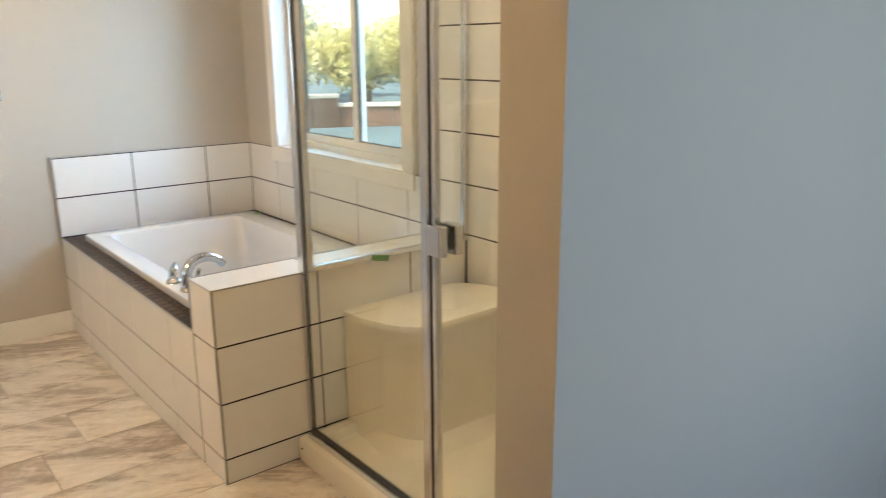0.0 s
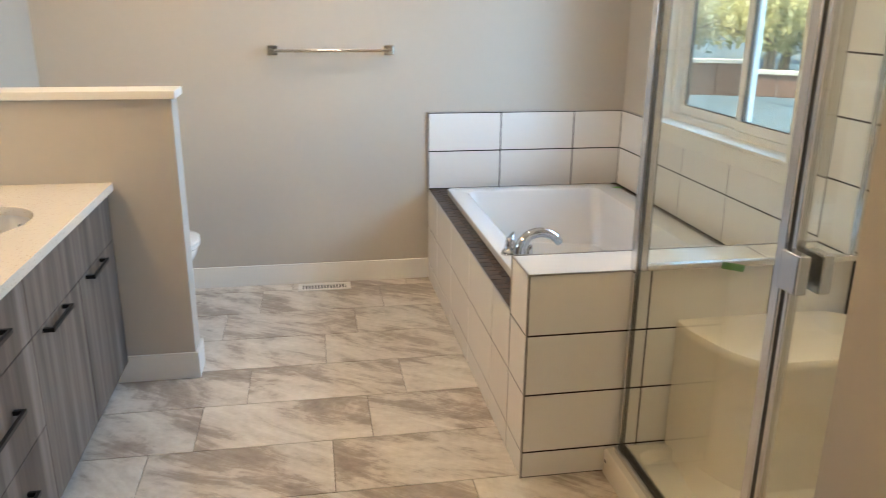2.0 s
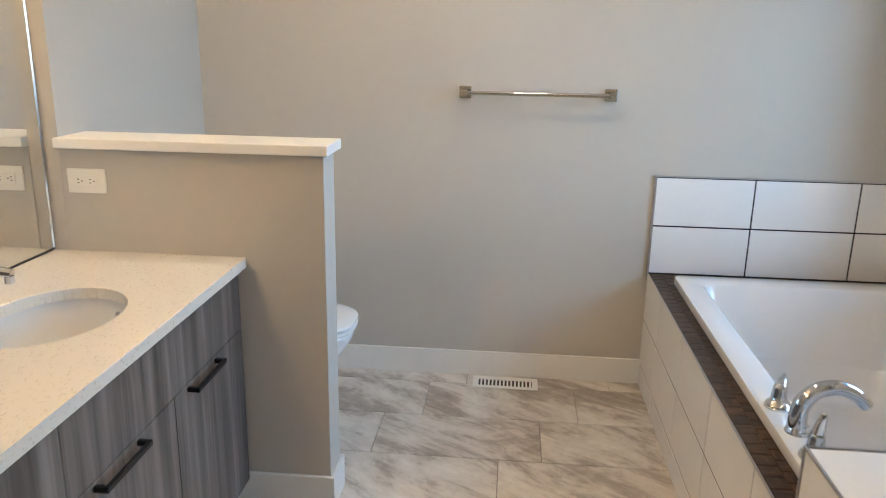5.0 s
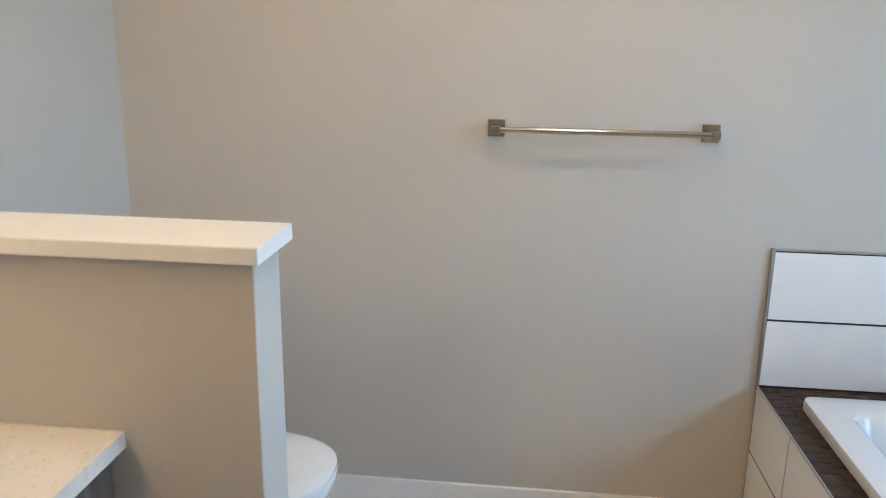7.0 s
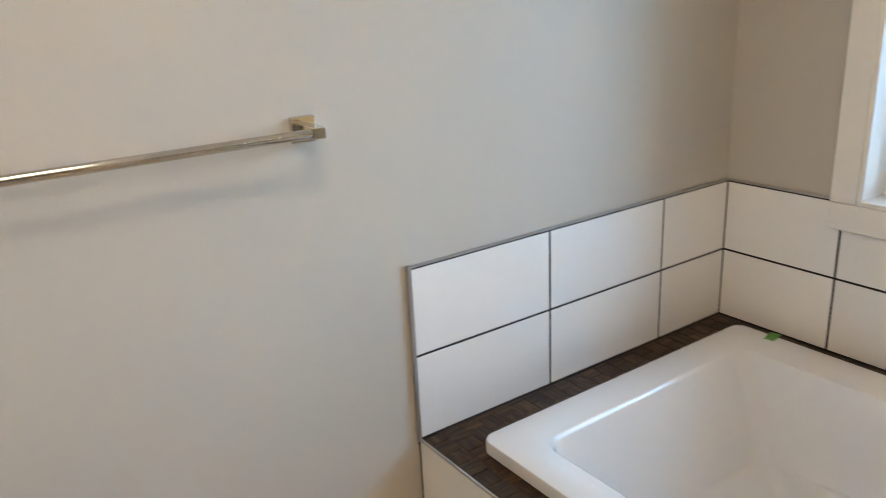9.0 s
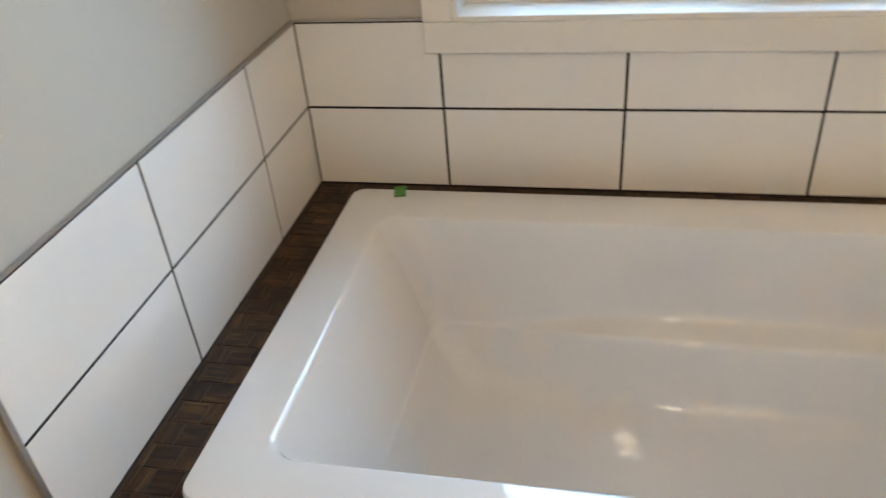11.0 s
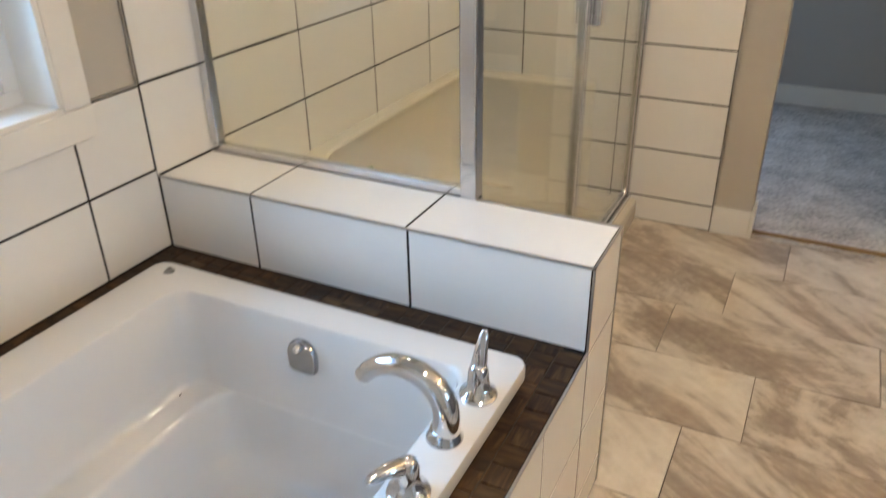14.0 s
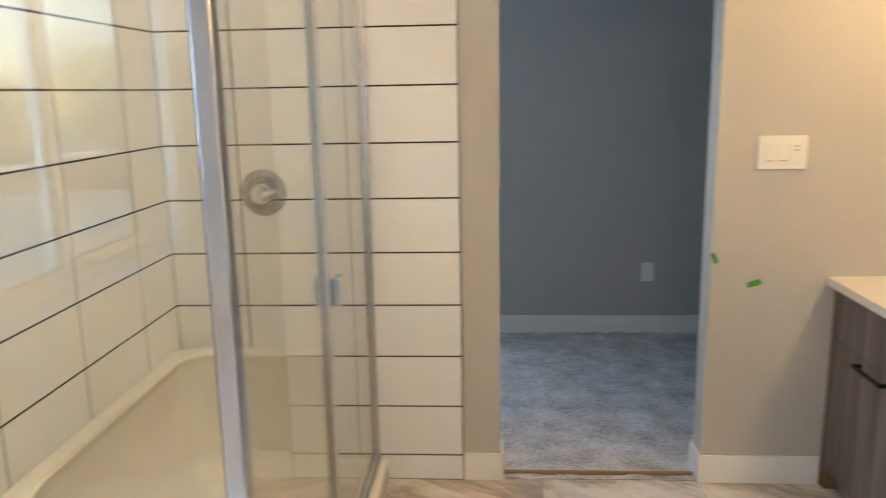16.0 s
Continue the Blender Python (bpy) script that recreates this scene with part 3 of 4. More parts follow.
            ring.append((0.543 + cx * s, ya + 0.086 + d, 0.462 + cz * s))
        rings.append(ring)
    loft(bm, rings, True, True)
    part("overflow_plate", bm, CHROME_DARKENED, tub, "chrome overflow plate", True)
    bm = nb()
    lathe(bm, [(0.009, 0.012), (0.01, 0.02), (0.007, 0.026), (0.001, 0.028)], (0.543, ya + 0.086, 0.485), 16, "Y")
    part("overflow_knob", bm, CHROME, tub, smooth=True)
    bm = nb()
    lathe(bm, [(0.004, 0.0), (0.004, 0.002)], (x1 - 0.15, ya + 0.16, 0.2998), 12)
    part("jet_hole", bm, SLOT, tub)
    bm = nb()
    for dx, dy, w in ((0.0, 0.0, 0.013), (0.009, -0.009, 0.006)):
        lathe(bm, [(w, 0.0005), (w * 0.9, 0.0015)], (0.94 + dx, 0.336 + dy, RIM), 20)
    part("maker_mark", bm, CHROME_DARKENED, tub, "small grey mark on the rim", True)
    return tub


bathtub()


def tub_filler():
    f = thing("tub_faucet", (0.132, 0.557, RIM), "arched chrome tub spout on the tub rim", "faucet")
    bm = nb()
    key = ((0.132, 0.0), (0.128, 0.045), (0.136, 0.08), (0.16, 0.108), (0.196, 0.12), (0.23, 0.116), (0.26, 0.1), (0.281, 0.078))
    pts, rad = [], []
    for k in range(29):
        s = k / 28 * (len(key) - 1)
        i = min(int(s), len(key) - 2)
        q = [Vector(key[max(0, min(len(key) - 1, i + d))]) for d in (-1, 0, 1, 2)]
        u = s - i
        c = 0.5 * (2 * q[1] + (q[2] - q[0]) * u + (2 * q[0] - 5 * q[1] + 4 * q[2] - q[3]) * u * u + (3 * q[1] - q[0] - 3 * q[2] + q[3]) * u ** 3)
        pts.append((c.x, 0.557, RIM + c.y))
        rad.append(0.0245 - 0.0085 * (k / 28) ** 0.8)
    sweep(bm, pts, rad, 24)
    part("spout", bm, CHROME, f, smooth=True)
    bm = nb()
    lathe(bm, [(0.031, 0.0), (0.031, 0.004), (0.027, 0.009), (0.024, 0.02)], (0.132, 0.557, RIM))
    part("base_ring", bm, CHROME, f, smooth=True)


tub_filler()


def tub_handle(y, tip, thick):
    f = thing("tub_lever_tap", (0.127, y, RIM), "chrome lever tap on the tub rim", "tap", "tub lever taps")
    bm = nb()
    lathe(bm, [(0.034, 0.0), (0.034, 0.004), (0.03, 0.007), (0.032, 0.01), (0.028, 0.015), (0.021, 0.022), (0.019, 0.04), (0.018, 0.054), (0.014, 0.064), (0.006, 0.069)], (0.127, y, RIM))
    part("base", bm, CHROME, f, smooth=True)
    a, b = Vector((0.127, y, RIM + 0.052)), Vector(tip)
    bm = nb()
    sweep(bm, [a - (b - a) * 0.12, a.lerp(b, 0.2) + Vector((0, 0, 0.006)), a.lerp(b, 0.55) + Vector((0, 0, 0.007)), a.lerp(b, 0.85) + Vector((0, 0, 0.002)), b], [0.014, 0.0145, 0.011, 0.009, 0.005], 16, thick)
    part("lever", bm, CHROME, f, smooth=True)


tub_handle(0.688, (0.157, 0.752, RIM + 0.066), 0.75)
tub_handle(0.435, (0.126, 0.412, RIM + 0.122), 0.75)

# ---- shower ----
def shower_pan():
    pan = thing("shower_pan", (0.68, -0.75, 0), "ivory acrylic shower base with moulded corner seats", "shower base")
    xo, xi, ya, yb = 0.278, XE - 0.011, YS + 0.011, -0.001
    bm = nb()
    loft(bm, [rounded(xo, ya, xi, yb, 0.0, 0.004, 2), rounded(xo, ya, xi, yb, 0.08, 0.004, 2), rounded(xo + 0.006, ya + 0.003, xi - 0.003, yb - 0.003, 0.088, 0.006, 2),
              rounded(xo + 0.085, ya + 0.04, xi - 0.03, yb - 0.04, 0.088, 0.05, 2), rounded(xo + 0.1, ya + 0.055, xi - 0.04, yb - 0.055, 0.06, 0.07, 2),
              rounded(xo + 0.2, ya + 0.2, xi - 0.15, yb - 0.2, 0.045, 0.09, 2)], True, True)
    part("base", bm, PAN, pan, smooth=True)
    part("weep_slot", box(nb(), 0.2772, -0.028, 0.046, 0.2782, -0.016, 0.054), SLOT, pan)
    # raised back and side walls that run on into the seat beside the half wall
    x_edge, tw, te, seat = 0.487, 0.07, 0.055, 0.335
    path = []                                 # inner edge, edge at the wall, top, how much it belongs to the seat

    def arc(cx, cy, rx, ry, a0, a1, n, foot, top, w):
        for k in range(n + 1):
            a = radians(a0 + (a1 - a0) * k / n)
            p = (cx + rx * math.cos(a), cy + ry * math.sin(a))
            u = k / n
            path.append((p, foot(p, u), top[0] + (top[1] - top[0]) * u, w[0] + (w[1] - w[0]) * u))

    south, north = lambda p, u: (p[0], ya), lambda p, u: (p[0], yb)
    arc(x_edge + 0.08, ya, 0.08, tw, 180, 90, 8, south, (0.545, 0.548), (0, 0))
    arc(xi - te - 0.1, ya + tw + 0.1, 0.1, 0.1, -90, 0, 10, lambda p, u: (min(xi, p[0] + u * 0.1), ya + u * u * 0.12), (0.548, 0.55), (0, 0))
    arc(xi - te - 0.11, yb - seat - 0.11, 0.11, 0.11, 0, 90, 12, lambda p, u: (xi - (u ** 3) * 0.12, yb - 0.42 * (1 - u) ** 1.5), (0.55, 0.524), (0, 1))
    arc(x_edge + 0.15, yb, 0.15, seat, -90, -180, 14, north, (0.524, 0.52), (1, 1))
    levels = ((-0.02, 0.0, -0.02, 0.0), (-0.006, -0.003, -0.006, -0.003), (0.0, -0.012, 0.0, -0.014), (-0.006, -0.03, -0.003, -0.032), (-0.018, -0.06, -0.02, -0.055),
              (-0.024, -0.25, -0.034, -0.2), (-0.02, -0.4, -0.044, -0.38), (0.0, -0.45, -0.03, -0.44), (0.04, -0.475, 0.01, -0.465), (0.09, -0.498, 0.05, -0.478))
    rows = []
    for i, (p, q, top, w) in enumerate(path):
        d = Vector(path[min(i + 1, len(path) - 1)][0]) - Vector(path[max(i - 1, 0)][0])
        nrm = Vector((-d.y, d.x)).normalized()
        end = min(1.0, i / 5, (len(path) - 1 - i) / 5)
        row = [(q[0], q[1], 0.06), (q[0], q[1], top)]
        for o0, z0_, o1, z1_ in levels:
            o = (o0 + (o1 - o0) * w) * end
            x, y = p[0] + nrm.x * o, min(yb - 0.0005, max(ya + 0.0005, p[1] + nrm.y * o))
            row.append((min(x, xi - 0.001), y, max(0.04, top + z0_ + (z1_ - z0_) * w)))
        rows.append(row)
    bm = nb()
    vs_ = [[bm.verts.new(c) for c in row] for row in rows]
    for r0, r1 in zip(vs_, vs_[1:]):
        for k in range(len(r0) - 1):
            bm.faces.new((r0[k], r0[k + 1], r1[k + 1], r1[k]))
    bmesh.ops.remove_doubles(bm, verts=bm.verts, dist=0.0002)
    part("surround", bm, PAN, pan, "ivory moulded walls with a rounded seat", True)
    bm = nb()
    lathe(bm, [(0.042, 0.0), (0.042, 0.003), (0.036, 0.005)], (0.685, -1.2, 0.0455))
    d = part("drain", bm, CHROME, pan, "chrome drain with a yellow sticker", True)
    part("sticker", box(nb(), 0.66, -1.225, 0.0508, 0.71, -1.19, 0.0515), STICKER, d)


shower_pan()


def shower_enclosure():
    s = thing("shower_enclosure", (0.33, -0.75, 0.09), "framed glass shower enclosure with bright aluminium posts", "shower screen")
    top = 2.0
    px = 0.325
    part("corner_post", box(nb(), 0.322, -0.023, PT + 0.001, 0.36, 0.016, top, 0.004), ALUMINIUM, s)
    part("post_seal", box(nb(), 0.36, -0.012, PT + 0.023, 0.3665, 0.001, top - 0.031), GASKET, s)
    part("post_seal", box(nb(), 0.327, -0.029, 0.115, 0.337, -0.0235, top - 0.031), GASKET, s)
    part("wall_strip", box(nb(), 0.321, -0.0232, 0.109, 0.341, -0.0005, PT - 0.001, 0.002), ALUMINIUM, s)
    part("sill_rail", box(nb(), 0.362, -0.022, PT + 0.001, XE - 0.011, 0.004, PT + 0.02, 0.003), ALUMINIUM, s)
    part("wall_channel", box(nb(), XE - 0.036, -0.022, PT + 0.0205, XE - 0.011, 0.006, top, 0.003), ALUMINIUM, s)
    part("top_rail", box(nb(), 0.362, -0.022, top - 0.03, XE - 0.036, 0.012, top, 0.003), ALUMINIUM, s)
    part("glass_panel", box(nb(), 0.358, -0.009, PT + 0.018, XE - 0.03, -0.003, top - 0.025), GLASS, s)
    part("bottom_track", box(nb(), 0.302, YS + 0.011, 0.0885, 0.346, -0.027, 0.108, 0.003), ALUMINIUM, s)
    part("track_seal", box(nb(), 0.316, YS + 0.012, 0.1082, 0.334, -0.028, 0.114), GASKET, s)
    part("top_track", box(nb(), 0.302, YS + 0.011, top - 0.03, 0.346, -0.034, top, 0.003), ALUMINIUM, s)
    part("strike_post", box(nb(), 0.31, -0.732, 0.108, 0.34, -0.7, top - 0.03, 0.004), ALUMINIUM, s)
    part("glass_panel", box(nb(), px - 0.003, -0.7, 0.112, px + 0.003, -0.03, top - 0.03), GLASS, s)
    part("wall_jamb", box(nb(), 0.308, YS + 0.011, 0.108, 0.342, YS + 0.036, top - 0.03, 0.003), ALUMINIUM, s)
    door = part("door", box(nb(), px - 0.003, YS + 0.05, 0.125, px + 0.003, -0.752, top - 0.045), GLASS, s)
    for a in ((YS + 0.04, 0.116, YS + 0.056, top - 0.035), (-0.758, 0.116, -0.743, top - 0.035)):
        part("door_stile", box(nb(), 0.314, a[0], a[1], 0.336, a[2], a[3], 0.003), ALUMINIUM, door)
    part("door_seal", box(nb(), 0.317, -0.743, 0.116, 0.333, -0.732, top - 0.035), GASKET, door)
    for a in ((0.116, 0.13), (top - 0.05, top - 0.036)):
        part("door_rail", box(nb(), 0.314, YS + 0.056, a[0], 0.336, -0.758, a[1], 0.003), ALUMINIUM, door)
    for x in (0.286, 0.337):
        part("handle", box(nb(), x, -0.812, 0.92, x + 0.027, -0.752, 1.0, 0.004), ALUMINIUM, door, "square bright metal pull handle")


shower_enclosure()


def shower_valve():
    v = thing("shower_valve", (0.705, YS + 0.011, 1.145), "round chrome shower valve on the white tiles", "shower valve")
    c = (0.705, YS + 0.0105, 1.145)
    bm = nb()
    lathe(bm, [(0.086, 0.0), (0.086, 0.004), (0.078, 0.012), (0.06, 0.017), (0.056, 0.014), (0.05, 0.015)], c, 48, "Y")
    part("plate", bm, CHROME_DARKENED, v, smooth=True)
    bm = nb()
    lathe(bm, [(0.044, 0.014), (0.043, 0.03), (0.036, 0.05), (0.024, 0.062), (0.008, 0.066)], c, 40, "Y")
    k = part("knob", bm, CHROME, v, smooth=True)
    bm = nb()
    sweep(bm, [(c[0] - 0.01, c[1] + 0.052, c[2]), (c[0] - 0.03, c[1] + 0.062, c[2] + 0.004), (c[0] - 0.06, c[1] + 0.066, c[2] + 0.012)], [0.013, 0.012, 0.008], 14)
    part("lever", bm, CHROME, k, smooth=True)


shower_valve()

# ---- towel bar ----
def towel_bar():
    t = thing("towel_bar", (-0.49, YN, 1.236), "polished nickel towel bar with square posts on the wall", "towel bar")
    for x in (-0.783, -0.203):
        b = part("bracket", box(nb(), x - 0.024, YN - 0.011, 1.208, x + 0.024, YN, 1.257, 0.002), NICKEL, t)
        part("post", box(nb(), x - 0.012, YN - 0.075, 1.222, x + 0.012, YN - 0.011, 1.244, 0.002), NICKEL, b)
    bm = nb()
    cyl(bm, (-0.771, YN - 0.064, 1.233), (-0.215, YN - 0.064, 1.233), 0.0085)
    part("bar", bm, NICKEL, t, smooth=True)


towel_bar()

# ---- floor vent ----
def floor_vent():
    v = thing("floor_register", (-0.575, 1.86, 0.0), "white metal floor register with slotted grille", "floor vent")
    bm = nb()
    box(bm, -0.715, 1.815, 0.001, -0.435, 1.836, 0.006, 0.0015, 1)
    box(bm, -0.715, 1.899, 0.001, -0.435, 1.925, 0.006, 0.0015, 1)
    box(bm, -0.715, 1.836, 0.001, -0.69, 1.899, 0.006, 0.0015, 1)
    box(bm, -0.46, 1.836, 0.001, -0.435, 1.899, 0.006, 0.0015, 1)
    part("frame", bm, TRIM, v)
    part("well", box(nb(), -0.69, 1.836, 0.0005, -0.46, 1.899, 0.0012), SLOT, v)
    for k in range(14):
        x = -0.682 + k * 0.0162
        part("slat", box(nb(), x, 1.836, 0.0015, x + 0.0075, 1.899, 0.0052), TRIM, v)


floor_vent()

# ---- vanity ----
CX, CF, CT = -1.365, -1.345, 0.815


def pull(parent, y, z, length=0.19):
    bm = nb()
    for yy in (y - length / 2 + 0.006, y + length / 2 - 0.006):
        box(bm, CX + 0.0005, yy - 0.006, z - 0.005, CX + 0.03, yy + 0.006, z + 0.007, 0.001, 1)
    box(bm, CX + 0.022, y - length / 2, z - 0.006, CX + 0.032, y + length / 2, z + 0.008, 0.002, 1)
    part("handle", bm, BRONZE, parent, "dark bronze bar pull")


def cabinet(name, ya, yb, fronts, label):
    """One vanity unit from ya to yb; fronts are (kind, y0, y1, z0, z1, handle y, handle z)."""
    c = thing(name, ((XW + CX) / 2, (ya + yb) / 2, 0), label, "vanity cabinet", "vanity units")
    bm = nb()
    for a in ((ya + 0.001, 0.09, ya + 0.018, 0.783), (yb - 0.018, 0.09, yb - 0.001, 0.783)):
        box(bm, XW + 0.002, a[0], a[1], CX - 0.0205, a[2], a[3])
    box(bm, XW + 0.002, ya + 0.018, 0.09, CX - 0.0205, yb - 0.018, 0.108)
    box(bm, XW + 0.002, ya + 0.018, 0.108, XW + 0.012, yb - 0.018, 0.6)
    box(bm, CX - 0.06, ya + 0.018, 0.108, CX - 0.045, yb - 0.018, 0.783)
    part("body", bm, CARCASS, c)
    part("toe_kick", box(nb(), CX - 0.075, ya + 0.002, 0.0, CX - 0.055, yb - 0.002, 0.0895), WOOD, c)
    for kind, a, b, z0, z1, hy, hz in fronts:
        f = part(kind, box(nb(), CX - 0.02, a + 0.0015, z0 + 0.0015, CX, b - 0.0015, z1 - 0.0015, 0.001, 1), WOOD, c)
        if hy is not None:
            pull(f, hy, hz)
    return c


YP = PONY[1] - 0.001
cabinet("sink_cabinet", -0.035, YP - 0.012, (("drawer_front", -0.035, YP - 0.014, 0.6, 0.783, None, 0), ("door", 0.415, YP - 0.014, 0.092, 0.6, 0.58, 0.586), ("door", -0.035, 0.415, 0.092, 0.6, 0.14, 0.586)),
        "grey-brown wood-grain sink cabinet with two doors")
cabinet("drawer_cabinet", -0.56, -0.035, (("drawer_front", -0.56, -0.035, 0.6, 0.783, -0.318, 0.702), ("drawer_front", -0.56, -0.035, 0.342, 0.6, -0.317, 0.486), ("drawer_front", -0.56, -0.035, 0.092, 0.342, -0.317, 0.252)),
        "grey-brown wood-grain cabinet of three drawers")
cabinet("sink_cabinet", -1.455, -0.56, (("drawer_front", -1.455, -0.56, 0.6, 0.783, None, 0), ("door", -1.005, -0.56, 0.092, 0.6, -0.79, 0.556), ("door", -1.455, -1.005, 0.092, 0.6, -1.15, 0.568)),
        "grey-brown wood-grain sink cabinet beside the door")
tagged(part("filler_panel", box(nb(), XW + 0.002, YS + 0.001, 0.0, CX - 0.012, -1.456, 0.783), WOOD_EDGE), "brown wood-grain end panel beside the vanity", "end panel")


def countertop():
    c = thing("countertop", (-1.64, -0.3, 0.785), "cream speckled quartz vanity countertop with oval cut-out", "countertop")
    sx, sy, ax, ay, n = -1.622, 0.372, 0.152, 0.2, 48
    bm = nb()
    x0, x1, ya, yb = XW + 0.001, CF, YS + 0.001, PONY[1] - 0.001
    ell = lambda z, g=0.0: [(sx + (ax + g) * math.cos(2 * math.pi * k / n), sy + (ay + g) * math.sin(2 * math.pi * k / n), z) for k in range(n)]

    def square(z, i=0.0):
        out = []
        hy = 0.3
        angs = [2 * math.pi * k / n for k in range(n)]
        for qx, qy in ((x1 - i - sx, hy), (x0 - sx, hy), (x0 - sx, -hy), (x1 - i - sx, -hy)):
            w = math.atan2(qy, qx) % (2 * math.pi)
            angs[min(range(n), key=lambda k: abs(angs[k] - w))] = w
        for a in angs:
            c_, s_ = math.cos(a), math.sin(a)
            x_l, x_r = x0 - sx, x1 - i - sx
            t = min((x_r / c_) if c_ > 1e-6 else 1e9, (x_l / c_) if c_ < -1e-6 else 1e9, hy / abs(s_) if abs(s_) > 1e-6 else 1e9)
            out.append((sx + c_ * t, sy + s_ * t, z))
        return out
    loft(bm, [square(0.785), square(CT - 0.002), square(CT, 0.002), ell(CT, 0.002), ell(CT - 0.002), ell(0.785)])
    box(bm, x0, ya, 0.785, x1, sy - 0.3, CT)
    box(bm, x0, sy + 0.3, 0.785, x1, yb, CT)
    part("slab", bm, QUARTZ, c)
    b = thing("sink_basin", (sx, sy, 0.64), "white oval undermount sink basin in the counter", "sink")
    bm = nb()
    prof = [(1.04, 0.784), (1.03, 0.772), (1.0, 0.75), (0.93, 0.70), (0.8, 0.665), (0.6, 0.648), (0.3, 0.642), (0.1, 0.64)]
    loft(bm, [[(sx + ax * f * math.cos(2 * math.pi * k / n), sy + ay * f * math.sin(2 * math.pi * k / n), z) for k in range(n)] for f, z in prof], False, True)
    part("bowl", bm, PORCELAIN, b, smooth=True)
    bm = nb()
    lathe(bm, [(0.022, 0.0), (0.022, 0.002), (0.018, 0.003)], (sx, sy, 0.6405), 24)
    part("drain", bm, CHROME, b, smooth=True)
    bm = nb()
    lathe(bm, [(0.007, 0.0), (0.007, 0.003)], (sx + 0.06, sy + ay * 0.9, 0.752), 16, "Y")
    part("overflow", bm, CHROME, b, smooth=True)


countertop()


def basin_tap():
    t = thing("basin_faucet", (-1.845, 0.378, CT), "chrome single-lever basin faucet behind the sink", "faucet")
    x, y = -1.845, 0.378
    bm = nb()
    lathe(bm, [(0.027, 0.0), (0.027, 0.004), (0.023, 0.008), (0.021, 0.05), (0.023, 0.095), (0.024, 0.105), (0.02, 0.112)], (x, y, CT))
    part("body", bm, CHROME, t, smooth=True)
    bm = nb()
    sweep(bm, [(x + 0.005, y, CT + 0.082), (x + 0.05, y, CT + 0.092), (x + 0.1, y, CT + 0.096), (x + 0.138, y, CT + 0.092)], [0.019, 0.016, 0.0135, 0.012], 18, 0.75)
    s = part("spout", bm, CHROME, t, smooth=True)
    bm = nb()
    cyl(bm, (x + 0.13, y, CT + 0.087), (x + 0.13, y, CT + 0.07), 0.011)
    part("aerator", bm, CHROME, s, smooth=True)
    bm = nb()
    sweep(bm, [(x - 0.012, y, CT + 0.108), (x + 0.01, y, CT + 0.126), (x + 0.05, y, CT + 0.138), (x + 0.09, y, CT + 0.148)], [0.02, 0.02, 0.012, 0.008], 18, 0.5)
    part("lever", bm, CHROME, t, smooth=True)


basin_tap()


def counter_tower():
    t = thing("counter_tower", (-1.77, -0.24, CT), "grey-brown wood-grain drawer tower standing on the counter", "cabinet")
    part("body", box(nb(), XW + 0.008, -0.37, CT + 0.001, -1.636, -0.066, 1.42), WOOD, t)
    for z0, z1 in ((CT + 0.012, 0.956), (0.961, 1.115), (1.12, 1.418)):
        part("drawer_front", box(nb(), -1.636, -0.37, z0, -1.616, -0.066, z1, 0.001, 1), WOOD, t)


counter_tower()
mirror = thing("mirror", (XW + 0.003, 0.2, CT), "large frameless wall mirror over the vanity counter", "mirror")
part("glass", box(nb(), XW + 0.0005, -0.05, CT + 0.002, XW + 0.006, PONY[1] - 0.004, 1.95), MIRROR, mirror)
part("bottom_seal", box(nb(), XW + 0.0062, -0.05, CT + 0.0005, XW + 0.0085, PONY[1] - 0.004, CT + 0.006), GASKET, mirror)
part("edge_channel", box(nb(), XW + 0.0005, PONY[1] - 0.0038, CT + 0.002, XW + 0.009, PONY[1] - 0.0005, 1.95), ALUMINIUM, mirror)


# unseen fixture of assumed form, added to warm the counter and door end
def unseen_vanity_light(y):
    f = thing("unseen_vanity_light", (XW, y, 2.12), "unseen wall light bar with three warm globes, added above the mirror", "wall light", "vanity lights")
    part("back_plate", box(nb(), XW, y - 0.28, 2.09, XW + 0.025, y + 0.28, 2.15, 0.004), NICKEL, f)
    for k in (-0.2, 0, 0.2):
        bm = nb()
        cyl(bm, (XW + 0.025, y + k, 2.12), (XW + 0.075, y + k, 2.12), 0.018)
        part("socket", bm, NICKEL, f, smooth=True)
        bm = nb()
        bmesh.ops.create_uvsphere(bm, u_segments=16, v_segments=10, radius=0.045, matrix=Matrix.Translation((XW + 0.115, y + k, 2.12)))
        part("globe", bm, BULB, f, "glowing warm globe", True)


unseen_vanity_light(0.37)
unseen_vanity_light(-1.0)


def ceiling_lamp(name, x, y, r, glow, drop, label):
    c = thing(name, (x, y, CH), label, "ceiling light")
    bm = nb()
    lathe(bm, [(r + 0.02, 0.0), (r + 0.02, -0.006), (r + 0.002, -0.01), (r + 0.002, 0.0)], (x, y, CH - 0.0005))
    part("ring", bm, TRIM, c, smooth=True)
    bm = nb()
    lathe(bm, [(r, -0.002), (r, -0.004), (r * 0.8, -0.006 - drop * 0.6), (r * 0.4, -0.006 - drop * 0.93), (0.004, -0.006 - drop)], (x, y, CH - 0.0005))
    part("lens", bm, glow, c, "glowing warm lens", True)


# the shower lamp is out of view, added to brighten tiles and seat
ceiling_lamp("downlight", 0.74, -0.62, 0.055, LENS, 0.0, "unseen round white downlight added in the shower ceiling")
ceiling_lamp("flush_light", -0.5, 1.06, 0.11, DOME, 0.06, "round flush ceiling light with glowing dome")


